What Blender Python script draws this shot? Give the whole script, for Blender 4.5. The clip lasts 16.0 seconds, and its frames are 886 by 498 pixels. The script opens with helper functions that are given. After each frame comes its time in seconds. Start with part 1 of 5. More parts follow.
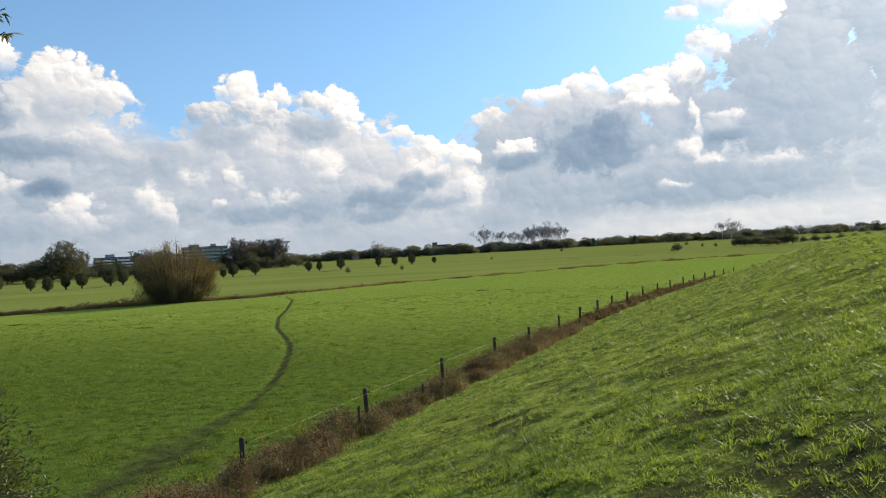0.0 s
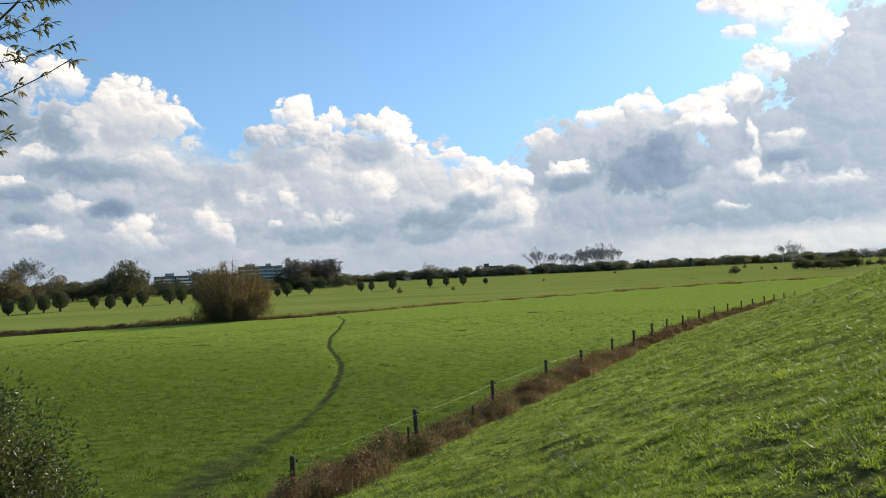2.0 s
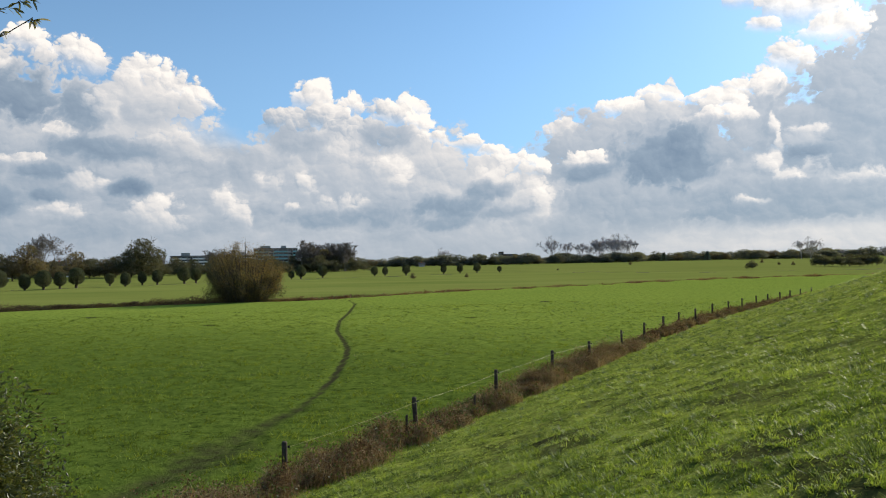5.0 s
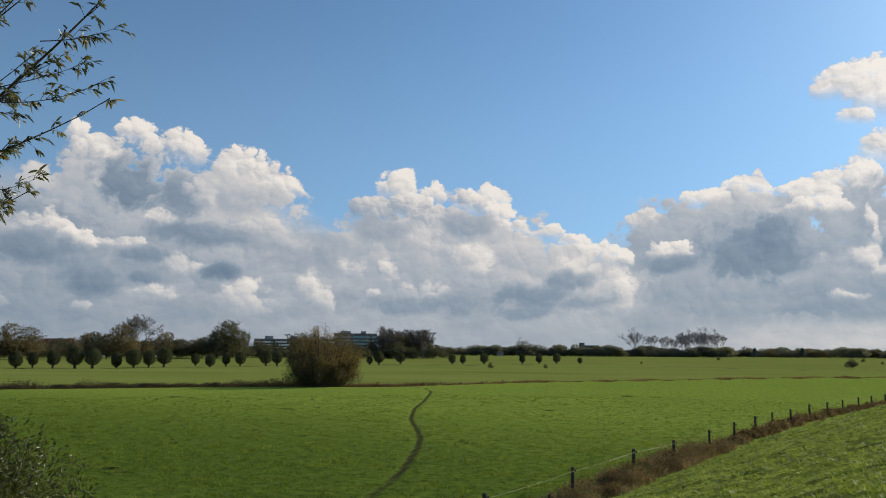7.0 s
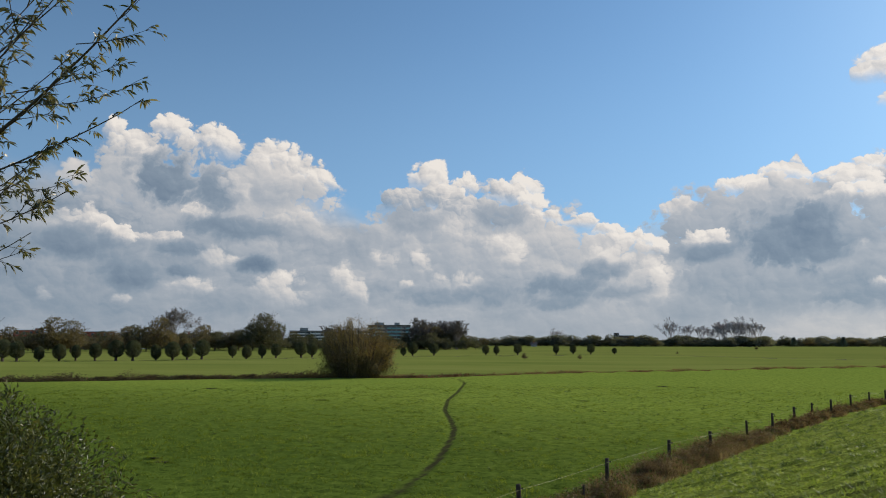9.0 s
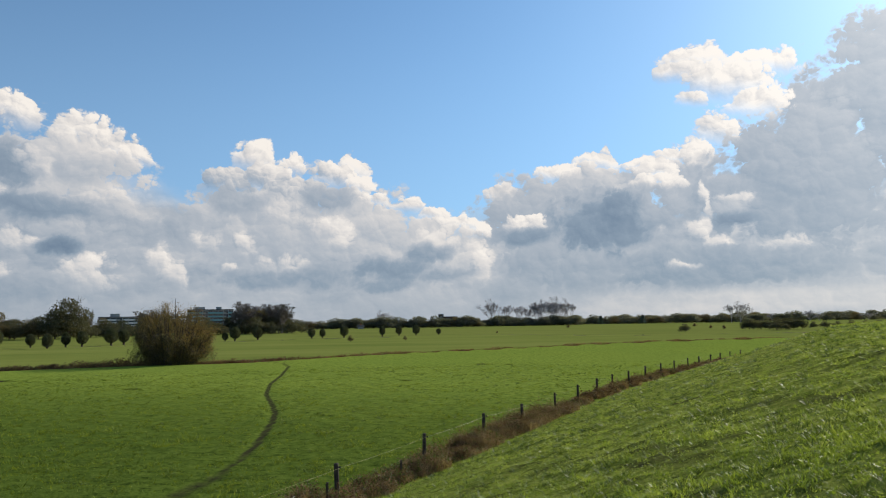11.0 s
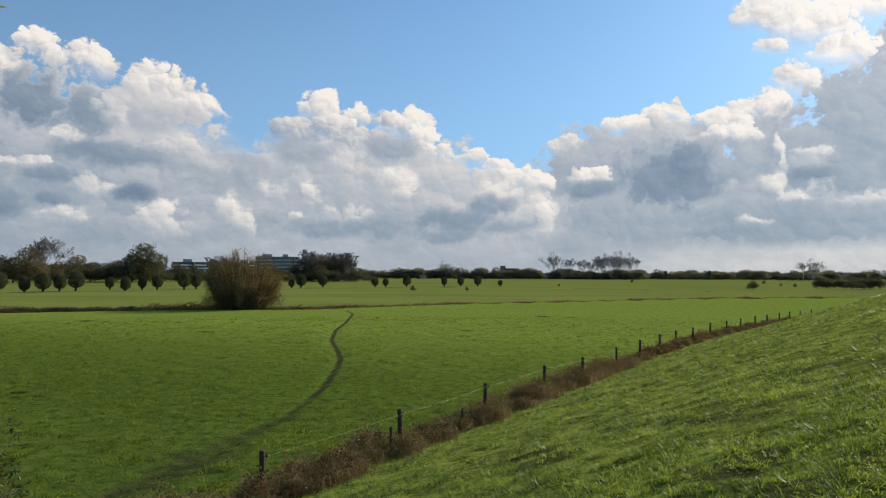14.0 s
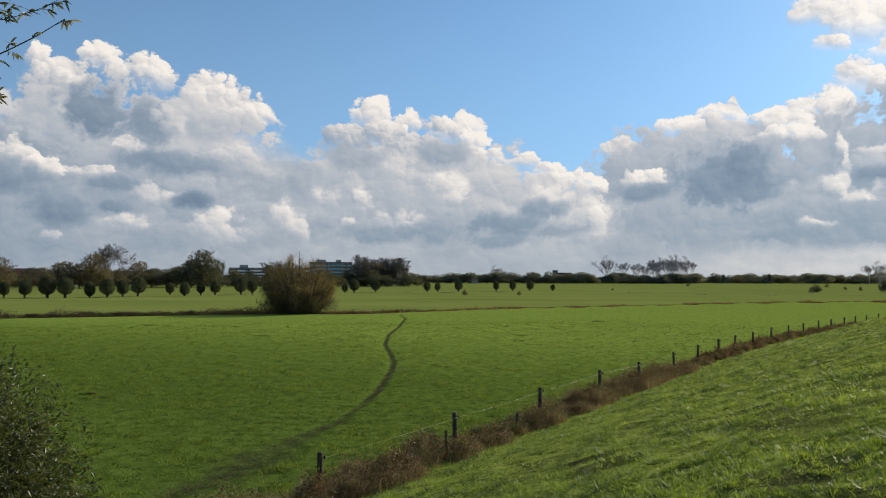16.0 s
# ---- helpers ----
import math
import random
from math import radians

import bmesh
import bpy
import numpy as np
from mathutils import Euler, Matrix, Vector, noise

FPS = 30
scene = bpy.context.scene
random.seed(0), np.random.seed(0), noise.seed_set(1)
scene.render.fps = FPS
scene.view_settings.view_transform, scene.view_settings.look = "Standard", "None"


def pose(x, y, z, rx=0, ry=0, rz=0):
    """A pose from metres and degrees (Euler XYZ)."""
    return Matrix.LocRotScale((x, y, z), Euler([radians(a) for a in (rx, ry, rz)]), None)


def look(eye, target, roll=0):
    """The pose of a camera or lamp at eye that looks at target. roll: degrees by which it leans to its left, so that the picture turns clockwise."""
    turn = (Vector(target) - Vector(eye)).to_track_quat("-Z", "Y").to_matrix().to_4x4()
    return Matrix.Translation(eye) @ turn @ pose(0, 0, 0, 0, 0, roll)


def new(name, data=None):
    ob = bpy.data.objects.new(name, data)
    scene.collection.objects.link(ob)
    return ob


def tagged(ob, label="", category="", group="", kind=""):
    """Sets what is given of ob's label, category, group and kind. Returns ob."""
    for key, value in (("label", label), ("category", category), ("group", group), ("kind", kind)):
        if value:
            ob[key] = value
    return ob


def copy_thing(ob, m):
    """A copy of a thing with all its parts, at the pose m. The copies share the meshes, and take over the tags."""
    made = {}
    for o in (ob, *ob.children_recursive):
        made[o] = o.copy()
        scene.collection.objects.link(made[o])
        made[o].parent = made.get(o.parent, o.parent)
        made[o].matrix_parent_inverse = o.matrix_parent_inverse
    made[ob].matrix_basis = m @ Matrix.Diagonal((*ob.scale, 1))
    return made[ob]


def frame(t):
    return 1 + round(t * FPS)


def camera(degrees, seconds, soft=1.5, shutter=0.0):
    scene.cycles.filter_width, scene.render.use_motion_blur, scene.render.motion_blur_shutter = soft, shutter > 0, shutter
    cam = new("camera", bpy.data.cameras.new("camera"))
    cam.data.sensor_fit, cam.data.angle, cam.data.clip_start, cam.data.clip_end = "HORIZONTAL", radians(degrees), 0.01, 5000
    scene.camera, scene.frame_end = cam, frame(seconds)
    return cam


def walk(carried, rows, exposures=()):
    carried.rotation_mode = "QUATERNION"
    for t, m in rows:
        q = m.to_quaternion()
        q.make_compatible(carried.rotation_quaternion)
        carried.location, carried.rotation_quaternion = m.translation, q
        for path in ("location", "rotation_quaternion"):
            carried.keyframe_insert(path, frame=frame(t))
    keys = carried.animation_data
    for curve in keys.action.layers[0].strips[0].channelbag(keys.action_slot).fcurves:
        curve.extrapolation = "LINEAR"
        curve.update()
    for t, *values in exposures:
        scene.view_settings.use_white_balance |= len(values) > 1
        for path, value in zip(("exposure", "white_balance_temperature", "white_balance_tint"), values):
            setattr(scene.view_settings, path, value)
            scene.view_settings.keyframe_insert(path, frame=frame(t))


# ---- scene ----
cam = camera(61.0, 16.0, soft=1.0)
PATH = [
    (0, (-0.353, -0.761, 5.191), (-0.308, 1.238, 5.191), -3.1),
    (0.5, (-0.337, -0.755, 5.198), (-0.373, 1.245, 5.215), -3.4),
    (1, (-0.305, -0.758, 5.176), (-0.374, 1.241, 5.198), -3.7),
    (1.5, (-0.321, -0.763, 5.178), (-0.409, 1.235, 5.214), -3.1),
    (2, (-0.33, -0.735, 5.185), (-0.419, 1.262, 5.248), -2.7),
    (2.5, (-0.32, -0.706, 5.178), (-0.413, 1.29, 5.263), -2.3),
    (3, (-0.32, -0.661, 5.158), (-0.385, 1.337, 5.221), -1.6),
    (3.5, (-0.321, -0.643, 5.158), (-0.369, 1.355, 5.229), -1.2),
    (4, (-0.319, -0.579, 5.134), (-0.42, 1.418, 5.187), -1.2),
    (4.2, (-0.267, -0.523, 5.158), (-0.404, 1.472, 5.185), -1.5),
    (6.3, (0.131, 0.224, 5.151), (0.016, 2.219, 5.22), -0.5),
    (6.5, (0.114, 0.212, 5.18), (-0.064, 2.199, 5.316), -0.1),
    (7, (0.097, 0.224, 5.125), (-0.24, 2.178, 5.389), 0.4),
    (7.5, (0.154, 0.296, 5.091), (-0.164, 2.257, 5.321), -0.0),
    (8, (0.123, 0.139, 5.108), (-0.145, 2.116, 5.255), 0.1),
    (8.5, (0.149, 0.104, 5.163), (-0.183, 2.07, 5.314), -0.1),
    (9, (0.135, 0.198, 5.15), (-0.287, 2.138, 5.39), 0.1),
    (9.5, (0.164, 0.236, 5.102), (-0.276, 2.168, 5.373), -0.2),
    (9.6, (0.132, 0.389, 5.051), (-0.292, 2.325, 5.323), -0.6),
    (9.7, (0.143, 0.515, 5.145), (-0.232, 2.462, 5.402), -0.6),
    (9.8, (0.256, 0.329, 5.127), (0.016, 2.299, 5.377), -1.2),
    (9.9, (0.261, 0.37, 5.149), (0.111, 2.35, 5.386), -1.4),
    (10, (0.338, 0.246, 5.096), (0.279, 2.233, 5.321), -1.7),
    (10.2, (0.37, 0.306, 5.082), (0.396, 2.293, 5.306), -1.2),
    (12.3, (0.375, 0.123, 5.009), (0.363, 2.121, 5.098), 0.4),
    (12.5, (0.358, 0.132, 5.04), (0.308, 2.13, 5.117), 0.5),
    (13, (0.332, 0.11, 5.028), (0.212, 2.106, 5.077), 0.4),
    (13.5, (0.344, 0.135, 5.037), (0.19, 2.129, 5.062), 0.2),
    (14, (0.328, 0.105, 5.084), (0.191, 2.099, 5.147), 0.3),
    (14.5, (0.339, 0.081, 5.099), (0.227, 2.076, 5.186), -0.0),
    (15, (0.32, 0.068, 5.092), (0.243, 2.062, 5.215), 0.1),
    (15.5, (0.283, 0.034, 5.092), (0.133, 2.024, 5.221), -0.0),
    (16, (0.258, 0.073, 5.053), (-0.015, 2.053, 5.128), 0.1),
]
EXPOSURES = [(0, 0.28), (2.0, 0.26), (3.0, 0.18), (4.2, 0.15), (6.3, 0.08), (7, -0.2), (8, -0.17), (9, -0.2), (9.6, -0.16), (10, -0.04), (12.3, -0.04), (14, -0.06), (16, -0.06)]
walk(cam, [(t, look(eye, target, roll)) for t, eye, target, roll in PATH], EXPOSURES)

# ---- light: sky, clouds, sun ----
SUN_AZ, SUN_EL = 44.0, 25.0          # degrees to the right of +y, and up

sun_data = bpy.data.lights.new("sun", "SUN")
sun_data.energy, sun_data.angle, sun_data.color = 5.0, radians(0.6), (1.0, 0.93, 0.82)
sun = new("sun", sun_data)
_sd = Vector((math.sin(radians(SUN_AZ)) * math.cos(radians(SUN_EL)), math.cos(radians(SUN_AZ)) * math.cos(radians(SUN_EL)), math.sin(radians(SUN_EL))))
sun.matrix_world = look(_sd * 100, (0, 0, 0))


class Net:
    """Short hand for a node tree."""

    def __init__(self, tree):
        self.tree = tree
        tree.nodes.clear()

    def node(self, kind, ins=(), **props):
        n = self.tree.nodes.new(kind)
        for k, v in props.items():
            setattr(n, k, v)
        for k, v in (ins.items() if isinstance(ins, dict) else enumerate(ins)):
            if v is None:
                continue
            if isinstance(v, bpy.types.NodeSocket):
                self.tree.links.new(v, n.inputs[k])
            else:
                n.inputs[k].default_value = v
        return n

    def m(self, op, a, b=None, c=None, clamp=False):
        return self.node("ShaderNodeMath", (a, b, c), operation=op, use_clamp=clamp).outputs[0]

    def v(self, op, a, b=None):
        n = self.node("ShaderNodeVectorMath", (a, b), operation=op)
        return n.outputs["Value" if op in ("LENGTH", "DOT_PRODUCT", "DISTANCE") else "Vector"]

    def step(self, x, lo, hi, a=0.0, b=1.0, smooth=True):
        n = self.node("ShaderNodeMapRange", (x, lo, hi, a, b), interpolation_type="SMOOTHSTEP" if smooth else "LINEAR")
        return n.outputs[0]

    def mixf(self, f, a, b):
        return self.node("ShaderNodeMix", {0: f, 2: a, 3: b}, data_type="FLOAT").outputs[0]

    def mixc(self, f, a, b, blend="MIX"):
        n = self.node("ShaderNodeMix", {0: f, 6: a, 7: b}, data_type="RGBA", blend_type=blend)
        return n.outputs[2]

    def noise(self, vec, scale, detail=4.0, rough=0.55, dist=0.0, color=False, dims="3D"):
        n = self.node("ShaderNodeTexNoise", {"Vector": vec, "Scale": scale, "Detail": detail, "Roughness": rough, "Distortion": dist}, noise_dimensions=dims)
        return n.outputs[1 if color else 0]

    def ramp(self, x, stops):
        n = self.node("ShaderNodeValToRGB", (x,))
        els = n.color_ramp.elements
        while len(els) < len(stops):
            els.new(0.5)
        for e, (p, c) in zip(els, stops):
            e.position, e.color = p, (*c, 1)
        return n.outputs[0]

    def curve(self, x, pts, lo, hi, top):
        """A float curve through (x, y) pairs; x in lo..hi, y in 0..top."""
        n = self.node("ShaderNodeFloatCurve", {1: self.step(x, lo, hi, 0, 1, False)})
        c = n.mapping.curves[0]
        pts = [((px - lo) / (hi - lo), py / top) for px, py in pts]
        c.points[0].location, c.points[1].location = pts[0], pts[-1]
        for p in pts[1:-1]:
            c.points.new(*p)
        for p in c.points:
            p.handle_type = "AUTO_CLAMPED"
        n.mapping.use_clip = False
        n.mapping.update()
        return self.m("MULTIPLY", n.outputs[0], top)


def build_world():
    world = bpy.data.worlds.new("sky")
    scene.world = world
    world.use_nodes = True
    g = Net(world.node_tree)
    sky = g.node("ShaderNodeTexSky", sky_type="NISHITA", sun_disc=False, sun_elevation=radians(SUN_EL), sun_rotation=radians(SUN_AZ),
                 altitude=0, air_density=1.0, dust_density=0.6, ozone_density=1.6)
    way = g.node("ShaderNodeTexCoord").outputs["Generated"]
    s = g.node("ShaderNodeSeparateXYZ", (way,))
    az = g.m("MULTIPLY", g.m("ARCTAN2", s.outputs[0], s.outputs[1]), 57.2958)
    el = g.m("MULTIPLY", g.m("ARCSINE", s.outputs[2]), 57.2958)
    p = g.node("ShaderNodeCombineXYZ", (az, el, 1.0)).outputs[0]

    # the same place, pushed about a little, so that no edge is a clean arc
    w1 = g.v("SUBTRACT", g.noise(p, 1.1, 5, 0.62, color=True), (0.5, 0.5, 0.5))
    w2 = g.v("SUBTRACT", g.noise(p, 0.30, 3, 0.5, color=True), (0.5, 0.5, 0.5))
    soft = g.v("ADD", p, g.v("ADD", g.v("MULTIPLY", w1, (0.7, 0.7, 0)), g.v("MULTIPLY", w2, (1.6, 1.0, 0))))

    # cauliflower billows of four sizes, and how far each faces the sun
    def billow(vec, scale):
        n = g.node("ShaderNodeTexVoronoi", {"Vector": vec, "Scale": scale, "Detail": 0.0}, voronoi_dimensions="2D", feature="F1")
        return g.m("MULTIPLY_ADD", n.outputs["Distance"], g.m("MULTIPLY", n.outputs["Distance"], -1.6), 1.0)

    flat = g.v("MULTIPLY", soft, (1.0, 1.15, 1.0))
    puff, facing = 0.0, 0.0
    for scale, size, light in ((0.42, 0.40, 0.55), (0.95, 0.32, 0.46), (2.1, 0.18, 0.24), (4.6, 0.10, 0.12)):
        b = billow(flat, scale)
        towards = billow(g.v("ADD", flat, (0.18 / scale, 0.27 / scale, 0)), scale)
        puff = g.m("MULTIPLY_ADD", b, size, puff)
        facing = g.m("MULTIPLY_ADD", g.m("SUBTRACT", b, towards), light, facing)
    streaks = g.m("SUBTRACT", g.noise(g.v("MULTIPLY", soft, (0.35, 1.0, 1.0)), 0.75, 5, 0.55), 0.5)
    puff = g.m("SUBTRACT", puff, 0.50)

    # the thin grey-white veil behind the heaps: its top over azimuth
    veil = [(-50, 12), (-41, 11.8), (-30, 11), (-22, 10.6), (-17, 9.6), (-12, 9.0), (-5, 8), (4, 8.2), (12, 9), (24, 9), (40, 12), (50, 12)]
    b_s = g.node("ShaderNodeSeparateXYZ", (g.v("ADD", soft, g.v("MULTIPLY", w2, (4.0, 3.0, 0))),))
    h = g.m("SUBTRACT", g.curve(b_s.outputs[0], veil, -50, 50, 25), b_s.outputs[1])
    cover = g.step(h, -0.8, 2.2, 0.0, 0.95)
    shade = g.m("ADD", g.m("SUBTRACT", g.step(h, 0.0, 5.0, 0.62, 0.48), g.step(az, -44, -18, 0.15, 0.0)), g.m("ADD", g.m("MULTIPLY", facing, 0.14), g.m("MULTIPLY", streaks, 0.5)))

    # heaps one before the other, each row (azimuth, elevation, half width, half height, tone of its middle);
    # kinds: how ragged, how wide the edge, rise of tone towards the sun, share of the relief, strength, footless
    BODY, TOWER, SCRAP, BELLY = (0.9, 0.50, 0.10, 0.14, 0.95, False), (0.8, 0.20, 0.22, 0.50, 0.96, True), (0.9, 0.6, 0.2, 0.36, 0.66, True), (0.8, 0.75, 0.10, 0.16, 0.92, False)

    def heap_group(footless):
        """One heap laid over what lies behind it."""
        tree = bpy.data.node_groups.new("cloud_heap", "ShaderNodeTree")
        for name in ("place", "scale", "offset", "light", "foot"):
            tree.interface.new_socket(name=name, in_out="INPUT", socket_type="NodeSocketVector")
        for name in ("ragged", "relief", "inner", "strength", "shade", "cover"):
            tree.interface.new_socket(name=name, in_out="INPUT", socket_type="NodeSocketFloat")
        for name in ("shade", "cover"):
            tree.interface.new_socket(name=name, in_out="OUTPUT", socket_type="NodeSocketFloat")
        q = Net(tree)
        place, scale, offset, light, foot, ragged, relief, inner, strength, behind, under = q.node("NodeGroupInput").outputs[:11]
        # taking the shade along keeps the heaps in their order
        at = q.node("ShaderNodeVectorMath", (behind, (1e-7, 1e-7, 0), place), operation="MULTIPLY_ADD").outputs[0]
        size = q.m("SUBTRACT", q.v("LENGTH", q.node("ShaderNodeVectorMath", (at, scale, offset), operation="MULTIPLY_ADD").outputs[0]), ragged)
        cut = q.m("MULTIPLY", q.step(size, inner, 1.0, 1.0, 0.0), strength)
        if footless:
            cut = q.m("MULTIPLY", cut, q.step(q.v("DOT_PRODUCT", at, foot), -0.75, 0.45))
        lit = q.m("ADD", q.v("DOT_PRODUCT", at, light), relief)
        q.node("NodeGroupOutput", (q.mixf(cut, behind, lit), q.m("MAXIMUM", under, cut)))
        return tree

    groups = {False: heap_group(False), True: heap_group(True)}

    def heap(kind, rows):
        nonlocal shade, cover
        ragged, edge, rise, relief, strength, footless = kind
        rag = g.m("MULTIPLY", puff, ragged)
        body = g.m("MULTIPLY_ADD", facing, relief, g.m("MULTIPLY", streaks, 0.06 if footless else 0.08))
        for a, e, ra, re, tone in rows:
            k = min(1.0, 1.1 / min(ra, re) + 0.25)
            n = g.node("ShaderNodeGroup", node_tree=groups[footless])
            light = (0.5 * rise / ra, 0.85 * rise / re, tone - 0.5 * rise * a / ra - 0.85 * rise * e / re)
            foot = (0.25 / ra, 0.95 / re, -0.25 * a / ra - 0.95 * e / re)
            for i, value in enumerate((soft, (1 / ra, 1 / re, 0), (-a / ra, -e / re, 0), light, foot, rag, body, 1.0 - edge * k, strength, shade, cover)):
                if isinstance(value, bpy.types.NodeSocket):
                    g.tree.links.new(value, n.inputs[i])
                else:
                    n.inputs[i].default_value = value
            shade, cover = n.outputs[0], n.outputs[1]

    heap(BODY, [(-33.2, 11.1, 5, 3.4, 0.6), (-26.3, 10.8, 5.5, 2.7, 0.64), (-38.8, 11.6, 1.4, 1.2, 0.66), (-12.1, 7.8, 5, 3.7, 0.56), (-5.7, 7.1, 5.1, 3.2, 0.6), (-0.3, 5.3, 4.6, 2.9, 0.62), (-16.5, 7.4, 2.8, 2.4, 0.55), (8, 7.4, 4.6, 3.3, 0.46), (13, 8, 5.5, 3.9, 0.46), (11.2, 4.1, 6.8, 2.1, 0.42), (19.9, 3.7, 7.1, 1.8, 0.34), (26.2, 9.3, 6.4, 4.6, 0.4), (28.7, 13.4, 4, 3.2, 0.46), (19.7, 9.5, 3.1, 2.7, 0.5), (33, 14.5, 5.5, 5, 0.44)])  # the broad bodies
    heap(TOWER, [(-36.3, 14.3, 1, 1.3, 0.78), (-35.2, 13.3, 1.7, 1.6, 0.68), (-32.7, 14.6, 1.4, 1.3, 0.84), (-29.3, 13.8, 2.2, 1.6, 0.8), (-25.3, 12.8, 2.1, 1.7, 0.78), (-23.2, 12, 2.2, 1.5, 0.76), (-21.7, 11.8, 1.2, 1, 0.78), (-30.7, 9.1, 1, 0.7, 0.74), (-40, 8.2, 1.2, 0.9, 0.66), (-37.7, 8, 1.6, 1.1, 0.7), (-36.2, 7.2, 1.4, 0.9, 0.68), (-33.4, 7.3, 1.9, 0.6, 0.66)])  # sunlit heads of the western heap
    heap(BELLY, [(-32.5, 11.7, 2.7, 2.1, 0.14), (-29.4, 11.1, 2.7, 1.8, 0.26), (-25.1, 10.9, 3.8, 1.6, 0.58), (-28.1, 8.2, 4.6, 1, 0.22), (-25.8, 6.5, 3.3, 1, 0.52), (-39.2, 6.6, 3.4, 1.4, 0.2), (-42.2, 6.4, 2.3, 1.3, 0.24), (-31.8, 6.5, 2.7, 0.6, 0.2), (-34.7, 4.5, 2.5, 1.2, 0.16), (-31.7, 5, 1.3, 0.6, 0.18), (-41.7, 3.2, 5.8, 2.1, 0.3), (-28.1, 2.6, 3.6, 0.9, 0.34)])  # its shaded bellies
    heap(SCRAP, [(-31.3, 12.1, 0.7, 1.3, 0.66), (-27.7, 11, 1.4, 1.4, 0.7), (-23.1, 8.9, 2.9, 0.9, 0.64), (-29, 5.7, 1.7, 1.1, 0.76), (-31.1, 3.7, 2, 0.8, 0.8), (-24.9, 3.3, 2.1, 1.9, 0.8), (-24.1, 4.3, 1.3, 0.9, 0.86), (-20.1, 4.6, 0.8, 1.3, 0.88), (-19, 3.3, 1.1, 1.4, 0.82), (-40.3, 2.8, 0.5, 0.6, 0.7), (-35.3, 2.9, 0.6, 0.4, 0.74)])  # brighter scraps before them
    heap(BELLY, [(-26.1, 5.5, 1.9, 0.9, 0.08)])  # blue gap in the low heaps
    heap(TOWER, [(-13.4, 11.9, 1.4, 1.7, 0.84), (-12.8, 10.2, 2.5, 1.9, 0.64), (-15, 9.9, 2.3, 1.9, 0.42), (-10.4, 11.4, 0.9, 1.2, 0.84), (-9.9, 9.7, 2.1, 1.2, 0.56), (-7.5, 10.7, 1.8, 1.4, 0.66), (-6.1, 11.3, 1.4, 1.6, 0.88), (-5.4, 9.9, 1.2, 1.4, 0.88), (-3.9, 9, 1.6, 0.8, 0.86), (-1.8, 8.6, 1.6, 0.9, 0.86), (0, 7.8, 1.5, 1, 0.86), (1.9, 7.1, 1.5, 1, 0.86), (3.5, 6.8, 1.1, 1, 0.86)])  # the middle heap
    heap(BELLY, [(-7.8, 9.4, 2.4, 1.2, 0.4), (-14.5, 9.1, 2.4, 1.3, 0.42), (-3.5, 7.3, 3.5, 1.2, 0.62), (1, 5.9, 2.7, 1.2, 0.58), (-0.3, 5.3, 2.5, 0.8, 0.28), (-18.6, 7.4, 1.9, 1.4, 0.44)])  # its hollows
    heap(SCRAP, [(-7.6, 7, 1.6, 1.3, 0.82), (-6.8, 6, 0.8, 0.8, 0.84), (-10.8, 8, 1.9, 1.3, 0.7), (-16.9, 6, 1.3, 1, 0.74), (-14, 5.6, 0.9, 1.1, 0.82), (0.4, 6.2, 2, 0.9, 0.9), (3.2, 4.8, 1.7, 1.4, 0.78), (3.8, 3.5, 0.9, 2.3, 0.84), (-11.3, 4.3, 2.6, 0.8, 0.8), (-15.2, 4.1, 0.7, 0.4, 0.8)])  # lit folds within it
    heap(BELLY, [(-12.6, 3.3, 3.8, 0.8, 0.26), (-8.5, 3.6, 3.8, 1, 0.28), (-2.8, 3.9, 3.9, 1.2, 0.2), (-3.2, 2.7, 2.6, 0.6, 0.22), (0.9, 3.5, 2.7, 0.7, 0.34), (-1.2, 1.3, 5, 0.9, 0.5)])  # flat grey bases under it
    heap(TOWER, [(5.7, 9.2, 1.6, 1.1, 0.72), (9.6, 10.7, 1.9, 1.1, 0.82), (12.7, 11.3, 2.4, 1.1, 0.84), (13.3, 12.1, 0.4, 0.7, 0.87), (15.3, 11.1, 2, 0.9, 0.86), (16.8, 10.4, 1.7, 1, 0.84), (18.2, 11.4, 1.8, 0.9, 0.84), (19.6, 11.5, 1.4, 1.4, 0.8), (21.1, 12.8, 1.6, 1.6, 0.82)])  # silver heads of the eastern heap
    heap(BELLY, [(8.5, 8.8, 3.5, 2.1, 0.52), (12.6, 9.6, 3.6, 1.6, 0.56), (13, 7.3, 4.2, 2.4, 0.18), (14.4, 8.1, 2.2, 1.6, 0.14), (17.2, 7.7, 2.6, 1.5, 0.42), (23.7, 8.8, 4.2, 3.8, 0.38), (27.3, 11, 4, 4.1, 0.42)])  # its grey sides
    heap(TOWER, [(17, 9.8, 2.3, 0.7, 0.84), (6.9, 7.2, 1.6, 0.9, 0.8), (21.8, 16.2, 3, 1.9, 0.88), (24.1, 14.6, 2.3, 1.5, 0.92), (18.8, 17.4, 1.6, 1, 0.76), (20.4, 17.9, 2.6, 1.3, 0.86), (23.7, 17.4, 3.2, 1.2, 0.88), (19.6, 15.5, 1.1, 0.8, 0.78)])  # bright edges before it
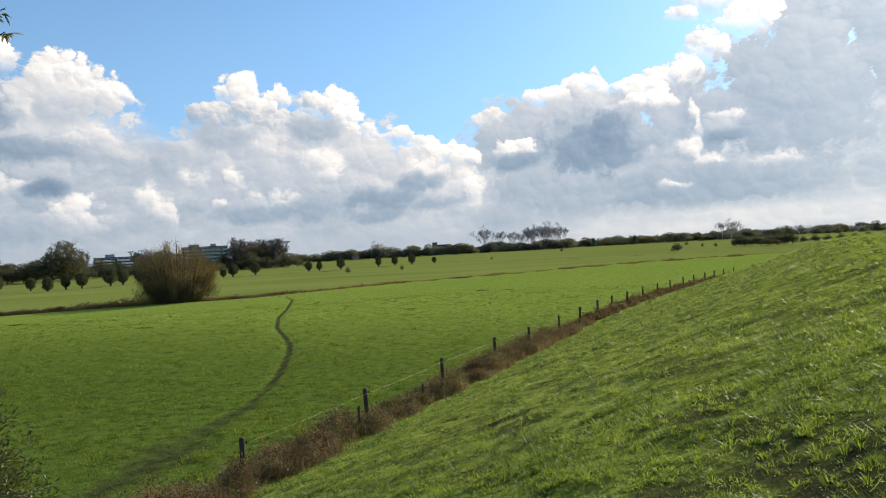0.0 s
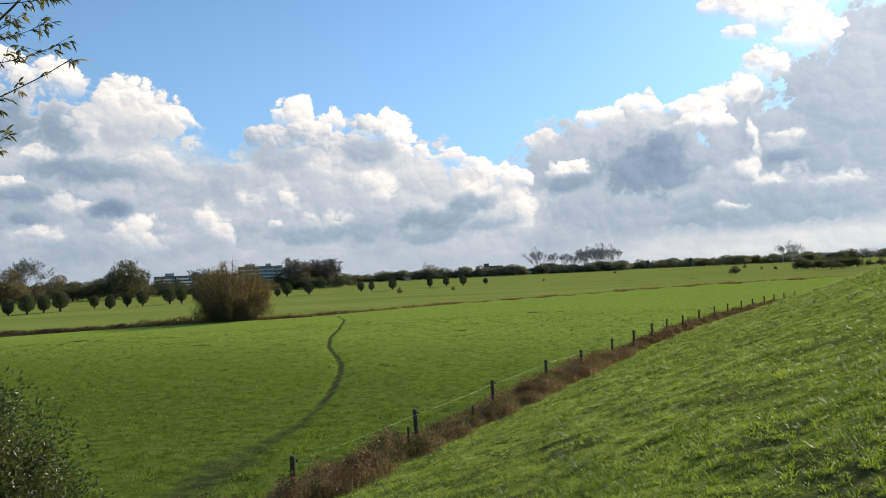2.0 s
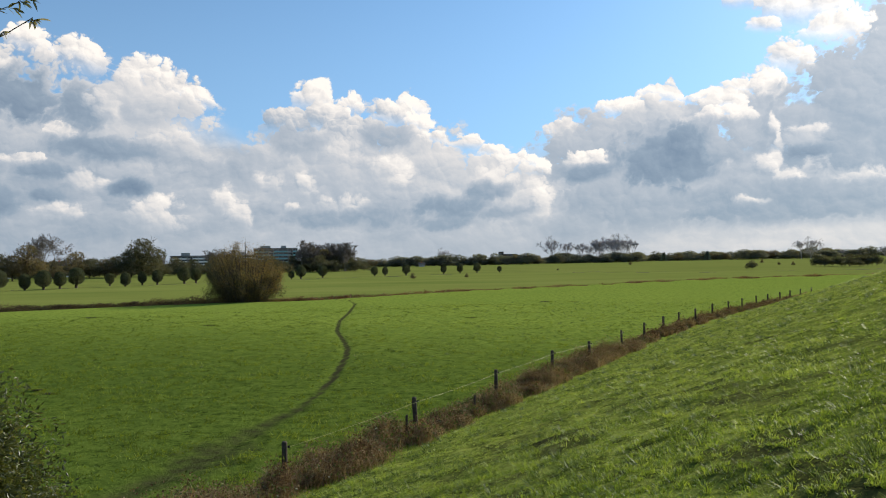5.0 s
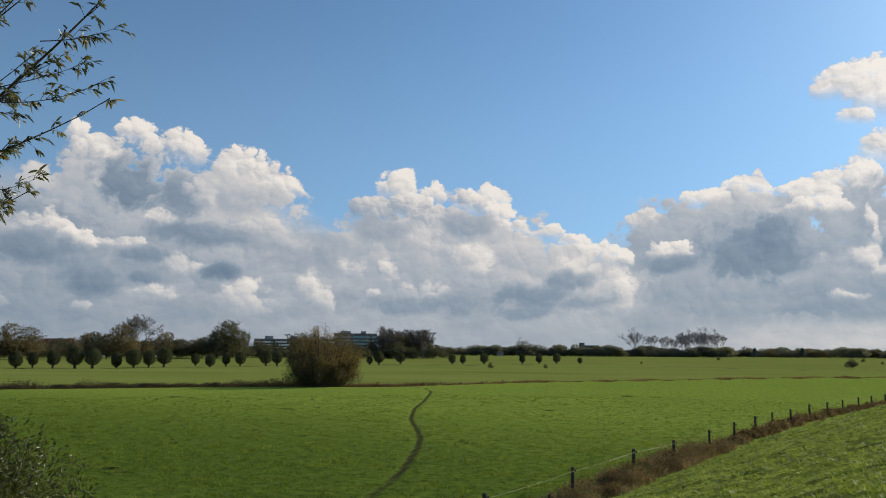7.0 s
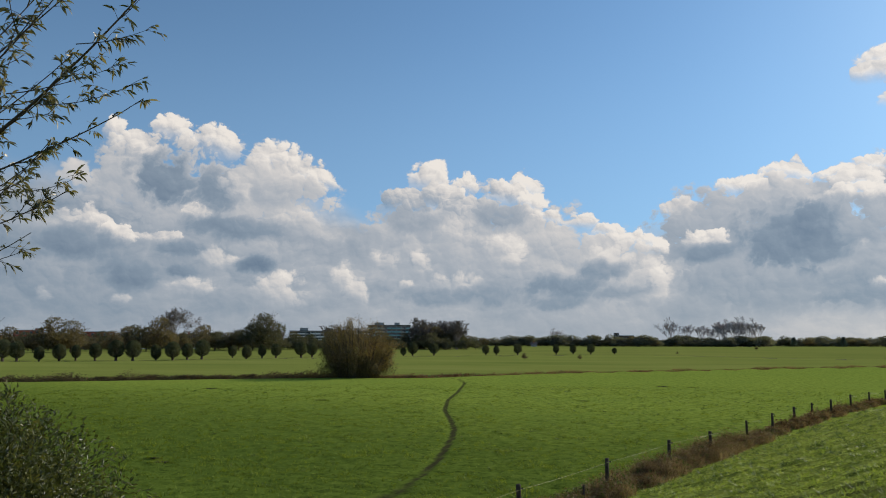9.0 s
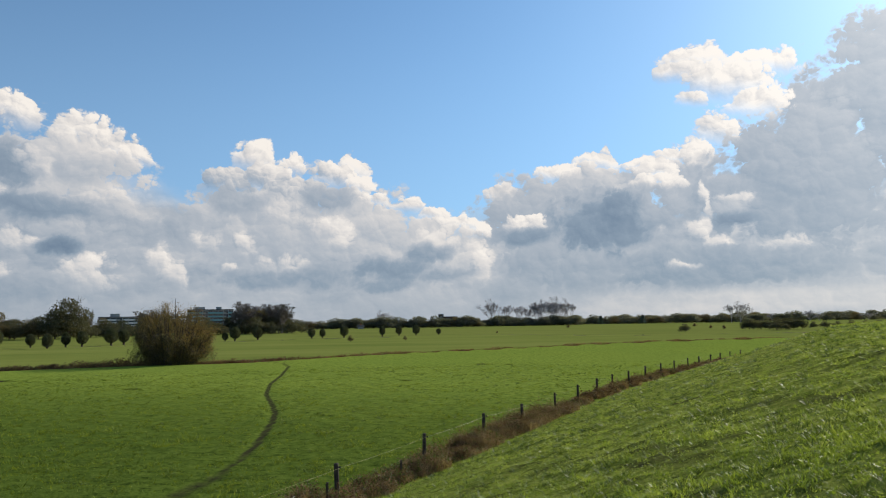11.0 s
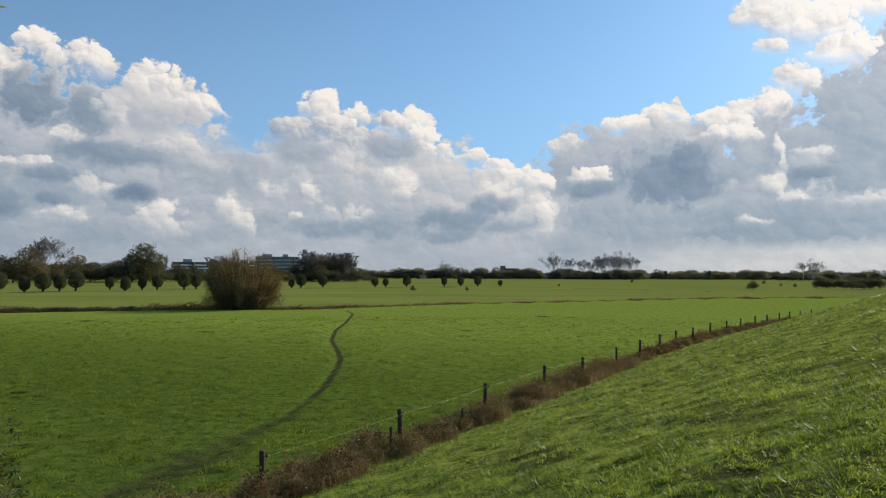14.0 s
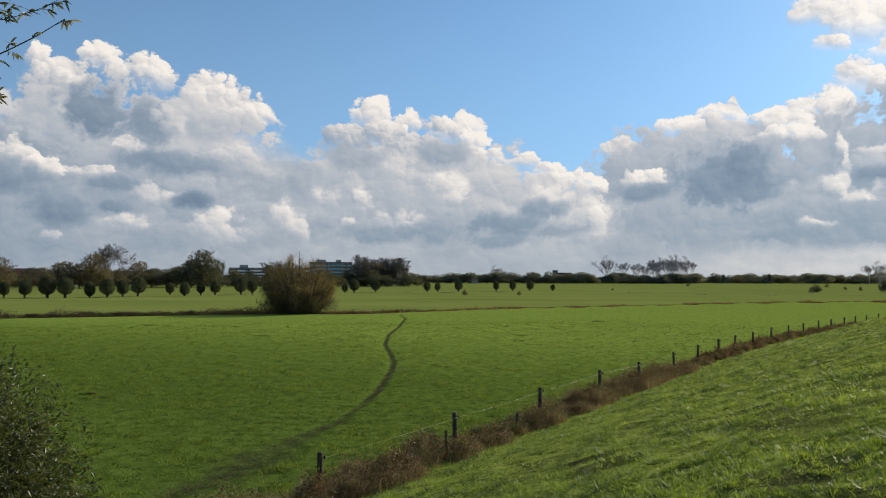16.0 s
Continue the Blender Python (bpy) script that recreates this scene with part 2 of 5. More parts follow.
    heap(SCRAP, [(20.3, 8.6, 0.4, 1, 0.95), (20.6, 7.5, 0.3, 1, 0.95), (20.4, 6.3, 0.4, 1.1, 0.95), (19.6, 5.9, 1, 1, 0.9), (20.9, 5.2, 1.4, 0.6, 0.95), (25, 4.9, 2.6, 0.8, 0.8), (18.7, 3.7, 1.4, 0.4, 0.85), (22.3, 8.4, 1.6, 0.5, 0.85)])  # its silver side
    heap(BELLY, [(7.3, 6.3, 2.3, 0.9, 0.22), (22.1, 7.8, 1.5, 1, 0.52), (22.4, 6.9, 1.6, 0.7, 0.16), (25, 3.8, 5.2, 1.3, 0.32), (21.3, 3, 9.2, 0.8, 0.26), (10.4, 3.5, 5, 1.2, 0.36), (6.2, 2.3, 2.8, 1.4, 0.38)])  # dark flat undersides

    # the pale, flat air along the horizon
    shade = g.mixf(g.step(el, 0.0, 5.0, 0.5, 0), shade, g.step(az, -40, 25, 0.40, 0.50))
    band = g.m("MULTIPLY", g.step(g.m("ABSOLUTE", g.m("SUBTRACT", g.m("ADD", el, g.m("MULTIPLY", streaks, 1.0)), 1.0)), 0.4, 1.5, 0.16, 0.0), g.step(az, 4, 20))
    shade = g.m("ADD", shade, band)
    clouds = g.ramp(shade, ((0.0, (0.165, 0.235, 0.335)), (0.28, (0.315, 0.39, 0.48)), (0.52, (0.525, 0.562, 0.615)), (0.76, (0.855, 0.815, 0.785)), (1.0, (1.12, 1.04, 0.95))))
    # the haze glows round the sun
    glow = g.m("POWER", g.m("MAXIMUM", g.v("DOT_PRODUCT", way, tuple(_sd)), 0.0), 16.0)
    blue = g.mixc(1.0, sky.outputs[0], (0.64, 1.05, 1.40, 1), "MULTIPLY")
    clear = g.mixc(g.step(el, 6, 28, 0.6, 0.24), blue, (4.4, 7.35, 11.0, 1))
    dim = g.step(az, -50, 12, 0.74, 1.05, False)
    clear = g.mixc(1.0, clear, g.node("ShaderNodeCombineXYZ", (dim, dim, dim)).outputs[0], "MULTIPLY")
    out = g.mixc(cover, clear, g.mixc(1.0, clouds, (10, 10, 10, 1), "MULTIPLY"))
    out = g.mixc(g.m("MULTIPLY", glow, 0.7), out, (3.4, 3.4, 3.3, 1), "ADD")
    # below the horizon: the colour of far fields
    out = g.mixc(g.step(el, -0.6, -0.1, 0, 1), (0.9, 1.1, 0.7, 1), out)
    bg = g.node("ShaderNodeBackground", (out, 0.088))
    g.node("ShaderNodeOutputWorld", (bg.outputs[0],))
    world.cycles.sampling_method, world.cycles.sample_map_resolution = "MANUAL", 512


build_world()


# ---- materials ----
def material(name):
    mt = bpy.data.materials.new(name)
    mt.use_nodes = True
    return mt, Net(mt.node_tree)


def finish(mt, g, shader, height=None, strength=0.3, dist=0.02):
    g.node("ShaderNodeOutputMaterial", (shader,))
    return mt


def surface(name, dark, light, scale, rough=0.8, bump=0.3, bump_scale=None, mottle=0.0, spec=0.12, metal=0.0, dist=0.02):
    """A plain procedural surface: two-scale mottling between two colours, with fine relief."""
    mt, g = material(name)
    co = g.node("ShaderNodeTexCoord").outputs["Object"]
    rnd = g.node("ShaderNodeObjectInfo").outputs["Random"]
    co = g.v("ADD", co, g.node("ShaderNodeCombineXYZ", (g.m("MULTIPLY", rnd, 37.0), g.m("MULTIPLY", rnd, 11.0), 0.0)).outputs[0])
    n1, n2 = g.noise(co, scale, 6, 0.6), g.noise(co, scale * 0.13, 3, 0.5)
    f = g.m("ADD", g.step(n1, 0.25, 0.75, 0, 0.7), g.m("MULTIPLY", n2, 0.45 + mottle))
    c = g.mixc(f, (*dark, 1), (*light, 1))
    b = g.node("ShaderNodeBump", {"Strength": bump, "Distance": dist, "Height": g.noise(co, bump_scale or scale * 2, 5, 0.65)})
    sh = g.node("ShaderNodeBsdfPrincipled", {"Base Color": c, "Roughness": g.step(n1, 0.2, 0.8, rough - 0.1, rough + 0.08), "Specular IOR Level": spec, "Metallic": metal, "Normal": b.outputs[0]})
    return finish(mt, g, sh.outputs[0])


def leafy(name, tones, gloss=0.35, rough=0.4, through_light=0.35, patch=1.2):
    """Leaves and blades: a colour a leaf, light passing through, a waxy gloss. tones: dark to light."""
    mt, g = material(name)
    geo = g.node("ShaderNodeNewGeometry")
    obj = g.node("ShaderNodeObjectInfo")
    isl, pos = geo.outputs["Random Per Island"], geo.outputs["Position"]
    f = g.m("ADD", g.m("MULTIPLY", isl, 0.5), g.m("ADD", g.m("MULTIPLY", g.noise(pos, patch, 4, 0.65), 1.5), g.m("MULTIPLY", obj.outputs["Random"], 0.2)))
    f = g.m("SUBTRACT", f, 0.62)
    c = g.ramp(f, [(i / (len(tones) - 1), t) for i, t in enumerate(tones)])
    d = g.node("ShaderNodeBsdfPrincipled", {"Base Color": c, "Roughness": rough, "Specular IOR Level": gloss})
    t = g.node("ShaderNodeBsdfTranslucent", {"Color": g.mixc(1.0, c, (1.25, 1.2, 0.6, 1), "MULTIPLY")})
    sh = g.node("ShaderNodeMixShader", (through_light, d.outputs[0], t.outputs[0]))
    return finish(mt, g, sh.outputs[0])


def ground_material():
    mt, g = material("meadow")
    pos = g.node("ShaderNodeNewGeometry").outputs["Position"]
    at = lambda n: g.node("ShaderNodeAttribute", attribute_name=n).outputs["Fac"]
    worn, field, bank, bare = at("worn"), at("field"), at("bank"), at("bare")
    fine, mid_n, wide = g.noise(pos, 9.0, 6, 0.7), g.noise(pos, 2.0, 5, 0.66), g.noise(pos, 0.07, 4, 0.55)
    far_n = g.noise(g.v("MULTIPLY", pos, (0.35, 1.0, 1.0)), 0.05, 5, 0.6)
    near = g.ramp(g.m("ADD", g.m("MULTIPLY", mid_n, 0.6), g.m("MULTIPLY", fine, 0.4)), ((0.36, (0.045, 0.067, 0.011)), (0.46, (0.152, 0.200, 0.031)), (0.56, (0.230, 0.283, 0.045)), (0.75, (0.335, 0.350, 0.076))))
    near = g.mixc(g.step(wide, 0.35, 0.7, 0, 0.35), near, (0.148, 0.208, 0.036, 1))
    # painted shade, along with lusher grass, darkens the near left of the field
    near = g.mixc(at("lush_shade"), near, g.mixc(1.0, near, (0.46, 0.51, 0.50, 1), "MULTIPLY"))
    second = g.ramp(g.m("ADD", g.m("MULTIPLY", far_n, 0.75), g.m("MULTIPLY", mid_n, 0.25)), ((0.3, (0.130, 0.158, 0.034)), (0.5, (0.176, 0.198, 0.044)), (0.72, (0.215, 0.222, 0.060))))
    third = g.ramp(far_n, ((0.3, (0.142, 0.165, 0.036)), (0.7, (0.195, 0.208, 0.050))))
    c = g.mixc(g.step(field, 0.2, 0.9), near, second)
    c = g.mixc(g.step(field, 1.2, 1.9), c, third)
    slope = g.ramp(g.m("ADD", g.m("MULTIPLY", mid_n, 0.55), g.m("MULTIPLY", fine, 0.45)), ((0.38, (0.042, 0.051, 0.014)), (0.5, (0.165, 0.192, 0.033)), (0.66, (0.35, 0.37, 0.075))))
    c = g.mixc(bank, c, slope)
    soil = g.ramp(g.m("ADD", g.m("MULTIPLY", fine, 0.6), g.m("MULTIPLY", mid_n, 0.4)), ((0.3, (0.020, 0.019, 0.010)), (0.7, (0.062, 0.056, 0.028))))
    trod = g.step(g.m("ADD", worn, g.m("MULTIPLY", g.m("SUBTRACT", g.noise(pos, 1.7, 4, 0.65), 0.5), 0.7)), 0.22, 0.72)
    c = g.mixc(g.m("MULTIPLY", trod, 0.93), c, soil)
    c = g.mixc(g.m("MULTIPLY", bare, 0.9), c, soil)
    h = g.m("ADD", g.m("MULTIPLY", mid_n, 0.5), g.m("MULTIPLY", fine, 0.5))
    b = g.node("ShaderNodeBump", {"Strength": 0.9, "Distance": 0.12, "Height": h})
    sh = g.node("ShaderNodeBsdfPrincipled", {"Base Color": c, "Roughness": 0.9, "Specular IOR Level": 0.0, "Normal": b.outputs[0]})
    return finish(mt, g, sh.outputs[0])


MEADOW = ground_material()
GRASS = leafy("grass_blades", [(0.045, 0.070, 0.014), (0.148, 0.210, 0.031), (0.265, 0.335, 0.052), (0.39, 0.43, 0.105)], 0.24, 0.45, 0.52, 1.3)
TUFT = leafy("dark_tufts", [(0.016, 0.030, 0.008), (0.050, 0.080, 0.018), (0.10, 0.14, 0.030), (0.18, 0.22, 0.06)], 0.15, 0.5, 0.4, 3.0)
PASTURE = leafy("pasture_tufts", [(0.056, 0.080, 0.0135), (0.132, 0.175, 0.0250), (0.202, 0.252, 0.0365), (0.285, 0.322, 0.060)], 0.1, 0.55, 0.5, 0.9)
STRAW = leafy("straw_stalks", [(0.06, 0.038, 0.024), (0.19, 0.128, 0.076), (0.37, 0.275, 0.165), (0.56, 0.45, 0.30)], 0.05, 0.75, 0.35, 1.4)
DRY = leafy("dry_weeds", [(0.024, 0.015, 0.010), (0.085, 0.052, 0.032), (0.21, 0.135, 0.085), (0.42, 0.31, 0.21)], 0.05, 0.75, 0.35, 1.1)
WEED_GREEN = leafy("weed_leaves", [(0.030, 0.045, 0.012), (0.07, 0.10, 0.022), (0.12, 0.15, 0.035), (0.22, 0.20, 0.08)], 0.25, 0.5, 0.4, 1.5)
DITCH = leafy("ditch_reeds", [(0.05, 0.0323, 0.018), (0.11, 0.0712, 0.036), (0.2, 0.1092, 0.0585), (0.3, 0.209, 0.117)], 0.15, 0.7, 0.25, 0.25)
AUTUMN = leafy("autumn_leaves", [(0.1095, 0.0863, 0.0326), (0.219, 0.155, 0.0528), (0.322, 0.1993, 0.0653), (0.4379, 0.238, 0.0768)], 0.25, 0.5, 0.35, 0.45)
OLIVE = leafy("shrub_leaves", [(0.016, 0.022, 0.007), (0.050, 0.060, 0.016), (0.105, 0.115, 0.034), (0.25, 0.23, 0.085)], 0.45, 0.42, 0.4, 2.5)
WILLOW = leafy("willow_leaves", [(0.035, 0.045, 0.020), (0.10, 0.105, 0.052), (0.22, 0.185, 0.10), (0.42, 0.35, 0.25)], 0.5, 0.4, 0.35, 3.5)
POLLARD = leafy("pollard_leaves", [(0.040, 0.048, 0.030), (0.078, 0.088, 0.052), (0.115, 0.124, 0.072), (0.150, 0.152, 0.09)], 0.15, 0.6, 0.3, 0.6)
# distance haze is painted into these leaf tones: paler and greyer than VILLAGE
HAZY_GREEN = leafy("hazy_woodland_leaves", [(0.075, 0.085, 0.082), (0.120, 0.128, 0.112), (0.170, 0.168, 0.140), (0.21, 0.190, 0.155)], 0.1, 0.6, 0.5, 0.15)
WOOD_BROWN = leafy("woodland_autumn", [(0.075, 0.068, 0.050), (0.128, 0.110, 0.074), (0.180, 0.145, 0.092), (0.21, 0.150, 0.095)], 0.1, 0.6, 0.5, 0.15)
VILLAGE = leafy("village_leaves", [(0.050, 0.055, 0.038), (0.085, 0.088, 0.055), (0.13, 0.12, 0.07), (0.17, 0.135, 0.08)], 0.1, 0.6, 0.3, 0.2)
BUSH_LOW = leafy("bush_lower_leaves", [(0.040, 0.040, 0.018), (0.080, 0.074, 0.032), (0.130, 0.105, 0.045), (0.18, 0.13, 0.055)], 0.2, 0.55, 0.3, 0.5)
BRAMBLE = leafy("bank_brambles", [(0.030, 0.024, 0.014), (0.075, 0.055, 0.030), (0.135, 0.090, 0.048), (0.21, 0.145, 0.080)], 0.12, 0.65, 0.25, 0.5)
RUSSET = leafy("russet_brambles", [(0.060, 0.036, 0.022), (0.150, 0.085, 0.048), (0.26, 0.145, 0.080), (0.36, 0.24, 0.14)], 0.12, 0.65, 0.3, 0.5)
BANK = leafy("bank_grass", [(0.022, 0.022, 0.011), (0.05, 0.044, 0.022), (0.085, 0.075, 0.034), (0.14, 0.12, 0.06)], 0.1, 0.7, 0.25, 0.4)
# needles lightened towards blue-grey, the haze of the far wood put into their colour
HAZY_CONIFER = leafy("hazy_conifer_needles", [(0.0673, 0.0918, 0.0836), (0.1224, 0.1591, 0.1292), (0.1836, 0.2203, 0.171)], 0.1, 0.6, 0.2, 0.2)
BARK = surface("bark", (0.035, 0.026, 0.018), (0.12, 0.095, 0.07), 9, 0.85, 0.6, dist=0.02)
TWIG = surface("twig_bark", (0.05, 0.038, 0.028), (0.13, 0.10, 0.075), 12, 0.7, 0.3)
# paler than bark: the far air's haze is painted into the twigs
HAZY_TWIG = surface("hazy_bare_twigs", (0.2975, 0.2625, 0.2451), (0.49, 0.4375, 0.4147), 3, 0.85, 0.2)
BROWN_TWIG = surface("brown_twigs", (0.13, 0.105, 0.085), (0.22, 0.185, 0.15), 3, 0.85, 0.2)
POST = surface("weathered_post", (0.024, 0.018, 0.013), (0.10, 0.076, 0.055), 14, 0.85, 0.6, dist=0.01)
TAPE = surface("fence_tape", (0.195, 0.2108, 0.04), (0.286, 0.2852, 0.072), 30, 0.5, 0.1)
PLASTIC = surface("insulator_plastic", (0.012, 0.012, 0.012), (0.03, 0.03, 0.03), 40, 0.4, 0.1)
RENDERED = surface("pale_concrete", (0.26, 0.265, 0.265), (0.40, 0.405, 0.395), 0.8, 0.8, 0.15)
BRICK = surface("red_brick_wall", (0.3, 0.077, 0.0455), (0.495, 0.14, 0.0845), 1.5, 0.85, 0.2)
BROWN_BRICK = surface("brown_brick_wall", (0.075, 0.050, 0.040), (0.14, 0.095, 0.075), 1.5, 0.85, 0.2)
TEAL = surface("blue_green_panel", (0.153, 0.306, 0.342), (0.255, 0.45, 0.486), 0.7, 0.5, 0.1)
WHITE = surface("white_render", (0.66, 0.66, 0.64), (0.80, 0.80, 0.78), 0.8, 0.7, 0.1)
ROOF = surface("dark_roof", (0.028, 0.026, 0.026), (0.07, 0.062, 0.058), 1.2, 0.75, 0.3)
TILES = surface("orange_roof_tiles", (0.16, 0.055, 0.03), (0.28, 0.10, 0.05), 2.0, 0.8, 0.3)
SOIL = surface("wet_soil", (0.014, 0.011, 0.008), (0.045, 0.034, 0.022), 6, 0.8, 0.8, dist=0.04)


def glass_material():
    mt, g = material("window_glass")
    sh = g.node("ShaderNodeBsdfPrincipled", {"Base Color": (0.03, 0.04, 0.05, 1), "Roughness": 0.08, "Specular IOR Level": 0.8})
    return finish(mt, g, sh.outputs[0])


GLASS = glass_material()


# ---- mesh helpers ----
def mesh_of(name, verts, faces, mat=None, smooth=False):
    """A mesh from vertex rows and one array of faces, all with as many corners."""
    verts, faces = np.asarray(verts, np.float32).reshape(-1, 3), np.asarray(faces, np.int32)
    me = bpy.data.meshes.new(name)
    k = faces.shape[1]
    me.vertices.add(len(verts))
    me.vertices.foreach_set("co", verts.ravel())
    me.loops.add(faces.size)
    me.loops.foreach_set("vertex_index", faces.ravel())
    me.polygons.add(len(faces))
    me.polygons.foreach_set("loop_start", np.arange(len(faces), dtype=np.int32) * k)
    me.polygons.foreach_set("use_smooth", np.full(len(faces), smooth))
    me.update(calc_edges=True)
    if mat:
        me.materials.append(mat)
    return me


def joined(pieces):
    """One (verts, faces) from several."""
    vs, fs, n = [], [], 0
    for v, f in pieces:
        vs.append(np.asarray(v, float).reshape(-1, 3))
        fs.append(np.asarray(f, int) + n)
        n += len(vs[-1])
    return np.concatenate(vs), np.concatenate(fs)


def part(name, shape, mat, parent, label="", smooth=False):
    """One mesh under a thing or a part; shape is a bmesh or (verts, faces)."""
    if isinstance(shape, bmesh.types.BMesh):
        me = bpy.data.meshes.new(name)
        shape.to_mesh(me)
        shape.free()
        me.materials.append(mat)
    else:
        me = mesh_of(name, *shape, mat, smooth)
    ob = new(name, me)
    ob.parent = parent
    return tagged(ob, label)


def thing(name, label, category, where=(0, 0, 0), turn=0.0, group="", kind=""):
    ob = new(name)
    ob.matrix_world = pose(*where, 0, 0, turn)
    return tagged(ob, label, category, group, kind)


def box(x0, y0, z0, x1, y1, z1):
    v = [(x, y, z) for z in (z0, z1) for y in (y0, y1) for x in (x0, x1)]
    return np.array(v, float), np.array([(0, 2, 3, 1), (4, 5, 7, 6), (0, 1, 5, 4), (2, 6, 7, 3), (0, 4, 6, 2), (1, 3, 7, 5)])


def tube(path, radii, sides=5):
    """Quads round a path of points, tapered; closed to a point at the tip."""
    path, radii = np.asarray(path, float), np.broadcast_to(np.asarray(radii, float), (len(path),))
    along = np.gradient(path, axis=0)
    along /= np.linalg.norm(along, axis=1, keepdims=True) + 1e-9
    ref = np.array([0, 0, 1.0]) if abs(along[0, 2]) < 0.8 else np.array([1.0, 0, 0])
    a = np.cross(along, ref)
    a /= np.linalg.norm(a, axis=1, keepdims=True) + 1e-9
    b = np.cross(along, a)
    ang = np.arange(sides) * 2 * np.pi / sides
    v = path[:, None] + radii[:, None, None] * (np.cos(ang)[None, :, None] * a[:, None] + np.sin(ang)[None, :, None] * b[:, None])
    i, j = np.meshgrid(np.arange(len(path) - 1), np.arange(sides), indexing="ij")
    j2 = (j + 1) % sides
    f = np.stack([i * sides + j, i * sides + j2, (i + 1) * sides + j2, (i + 1) * sides + j], -1).reshape(-1, 4)
    return v.reshape(-1, 3), f


def unit(v):
    return v / (np.linalg.norm(v, axis=-1, keepdims=True) + 1e-9)


def leaves(at, along, length, width, rng, fold=0.25):
    """Diamond leaves, folded a little along the middle, from their stalks at `at` in the directions `along`."""
    n = len(at)
    along = unit(along)
    side = unit(np.cross(along, rng.normal(size=(n, 3))))
    up = np.cross(side, along)
    length, width = np.broadcast_to(length, (n,))[:, None], np.broadcast_to(width, (n,))[:, None]
    mid = at + along * length * 0.45
    lift = up * width * fold
    v = np.stack([at, mid + side * width * 0.5 + lift, at + along * length, mid - side * width * 0.5 + lift], 1)
    return v.reshape(-1, 3), np.arange(4 * n).reshape(-1, 4)


def blades(at, height, width, rng, lean=0.5, bend=0.5, heading=None, three=True):
    """Grass blades that rise from `at`, lean and bend over. Quads: a lower one and a tip folded into one."""
    n = len(at)
    th = rng.uniform(0, 2 * np.pi, n) if heading is None else heading + rng.normal(0, 0.9, n)
    out = np.stack([np.cos(th), np.sin(th), np.zeros(n)], 1)
    ph = rng.uniform(0, 2 * np.pi, n)
    side = np.stack([np.cos(ph), np.sin(ph), np.zeros(n)], 1)
    height, width = np.broadcast_to(height, (n,))[:, None], np.broadcast_to(width, (n,))[:, None]
    tilt = np.abs(rng.normal(0, lean, (n, 1)))
    up = np.array([[0, 0, 1.0]])
    mid = at + height * 0.6 * unit(up + out * tilt)
    tip = mid + height * 0.5 * unit(up * (1 - bend * rng.uniform(0.3, 1.6, (n, 1))) + out * (tilt + bend))
    if not three:
        v = np.stack([at - side * width * 0.5, at + side * width * 0.5, tip], 1)
        return v.reshape(-1, 3), np.arange(3 * n).reshape(-1, 3)
    v = np.stack([at - side * width * 0.5, at + side * width * 0.5, mid + side * width * 0.42, tip, mid - side * width * 0.42], 1)
    base = np.arange(n)[:, None] * 5
    f = np.concatenate([base + [[0, 1, 2]], base + [[0, 2, 4]], base + [[4, 2, 3]]])
    return v.reshape(-1, 3), f


_lat = np.random.RandomState(3).rand(256, 256)


def value_noise(x, y, scale):
    x, y = np.asarray(x) * scale, np.asarray(y) * scale
    xi, yi = np.floor(x).astype(int), np.floor(y).astype(int)
    u, v = x - xi, y - yi
    u, v = u * u * (3 - 2 * u), v * v * (3 - 2 * v)
    a, b = _lat[xi % 256, yi % 256], _lat[(xi + 1) % 256, yi % 256]
    c, d = _lat[xi % 256, (yi + 1) % 256], _lat[(xi + 1) % 256, (yi + 1) % 256]
    return (a * (1 - u) + b * u) * (1 - v) + (c * (1 - u) + d * u) * v


def fbm(x, y, scale, octaves=4):
    out, amp, total = 0.0, 1.0, 0.0
    for i in range(octaves):
        out = out + amp * value_noise(x + 17.3 * i, y - 9.1 * i, scale * 2**i)
        total += amp
        amp *= 0.5
    return out / total


def smooth(x, lo, hi):
    t = np.clip((np.asarray(x, float) - lo) / (hi - lo), 0, 1)
    return t * t * (3 - 2 * t)


# ---- the plan: fence line, dike, ditch, trodden path ----
FENCE_START = (-4.86, 16.8)


def fence_line():
    """Points two metres apart along the foot of the dike: straight behind, bending to the right ahead."""
    s = np.arange(-90, 260, 2.0)
    th = np.radians(24.6 + np.minimum(0.0021 * np.clip(s, 0, None) ** 2, 42))
    x, y = np.cumsum(2 * np.sin(th)), np.cumsum(2 * np.cos(th))
    k = int(np.where(s == 0)[0][0])
    return s, np.stack([x - x[k] + FENCE_START[0], y - y[k] + FENCE_START[1]], 1)


LINE_S, LINE = fence_line()
LINE_T = unit(np.gradient(LINE, axis=0))


def along_line(x, y):
    """How far along the fence line a place lies, and how far to its right."""
    x, y = np.asarray(x, float).ravel(), np.asarray(y, float).ravel()
    s, d = np.empty(len(x)), np.empty(len(x))
    for i in range(0, len(x), 20000):
        dx, dy = x[i:i + 20000, None] - LINE[None, :, 0], y[i:i + 20000, None] - LINE[None, :, 1]
        k = np.argmin(dx * dx + dy * dy, 1)
        r = np.arange(len(k))
        t = LINE_T[k]
        s[i:i + 20000] = LINE_S[k] + dx[r, k] * t[:, 0] + dy[r, k] * t[:, 1]
        d[i:i + 20000] = dx[r, k] * t[:, 1] - dy[r, k] * t[:, 0]
    return s, d


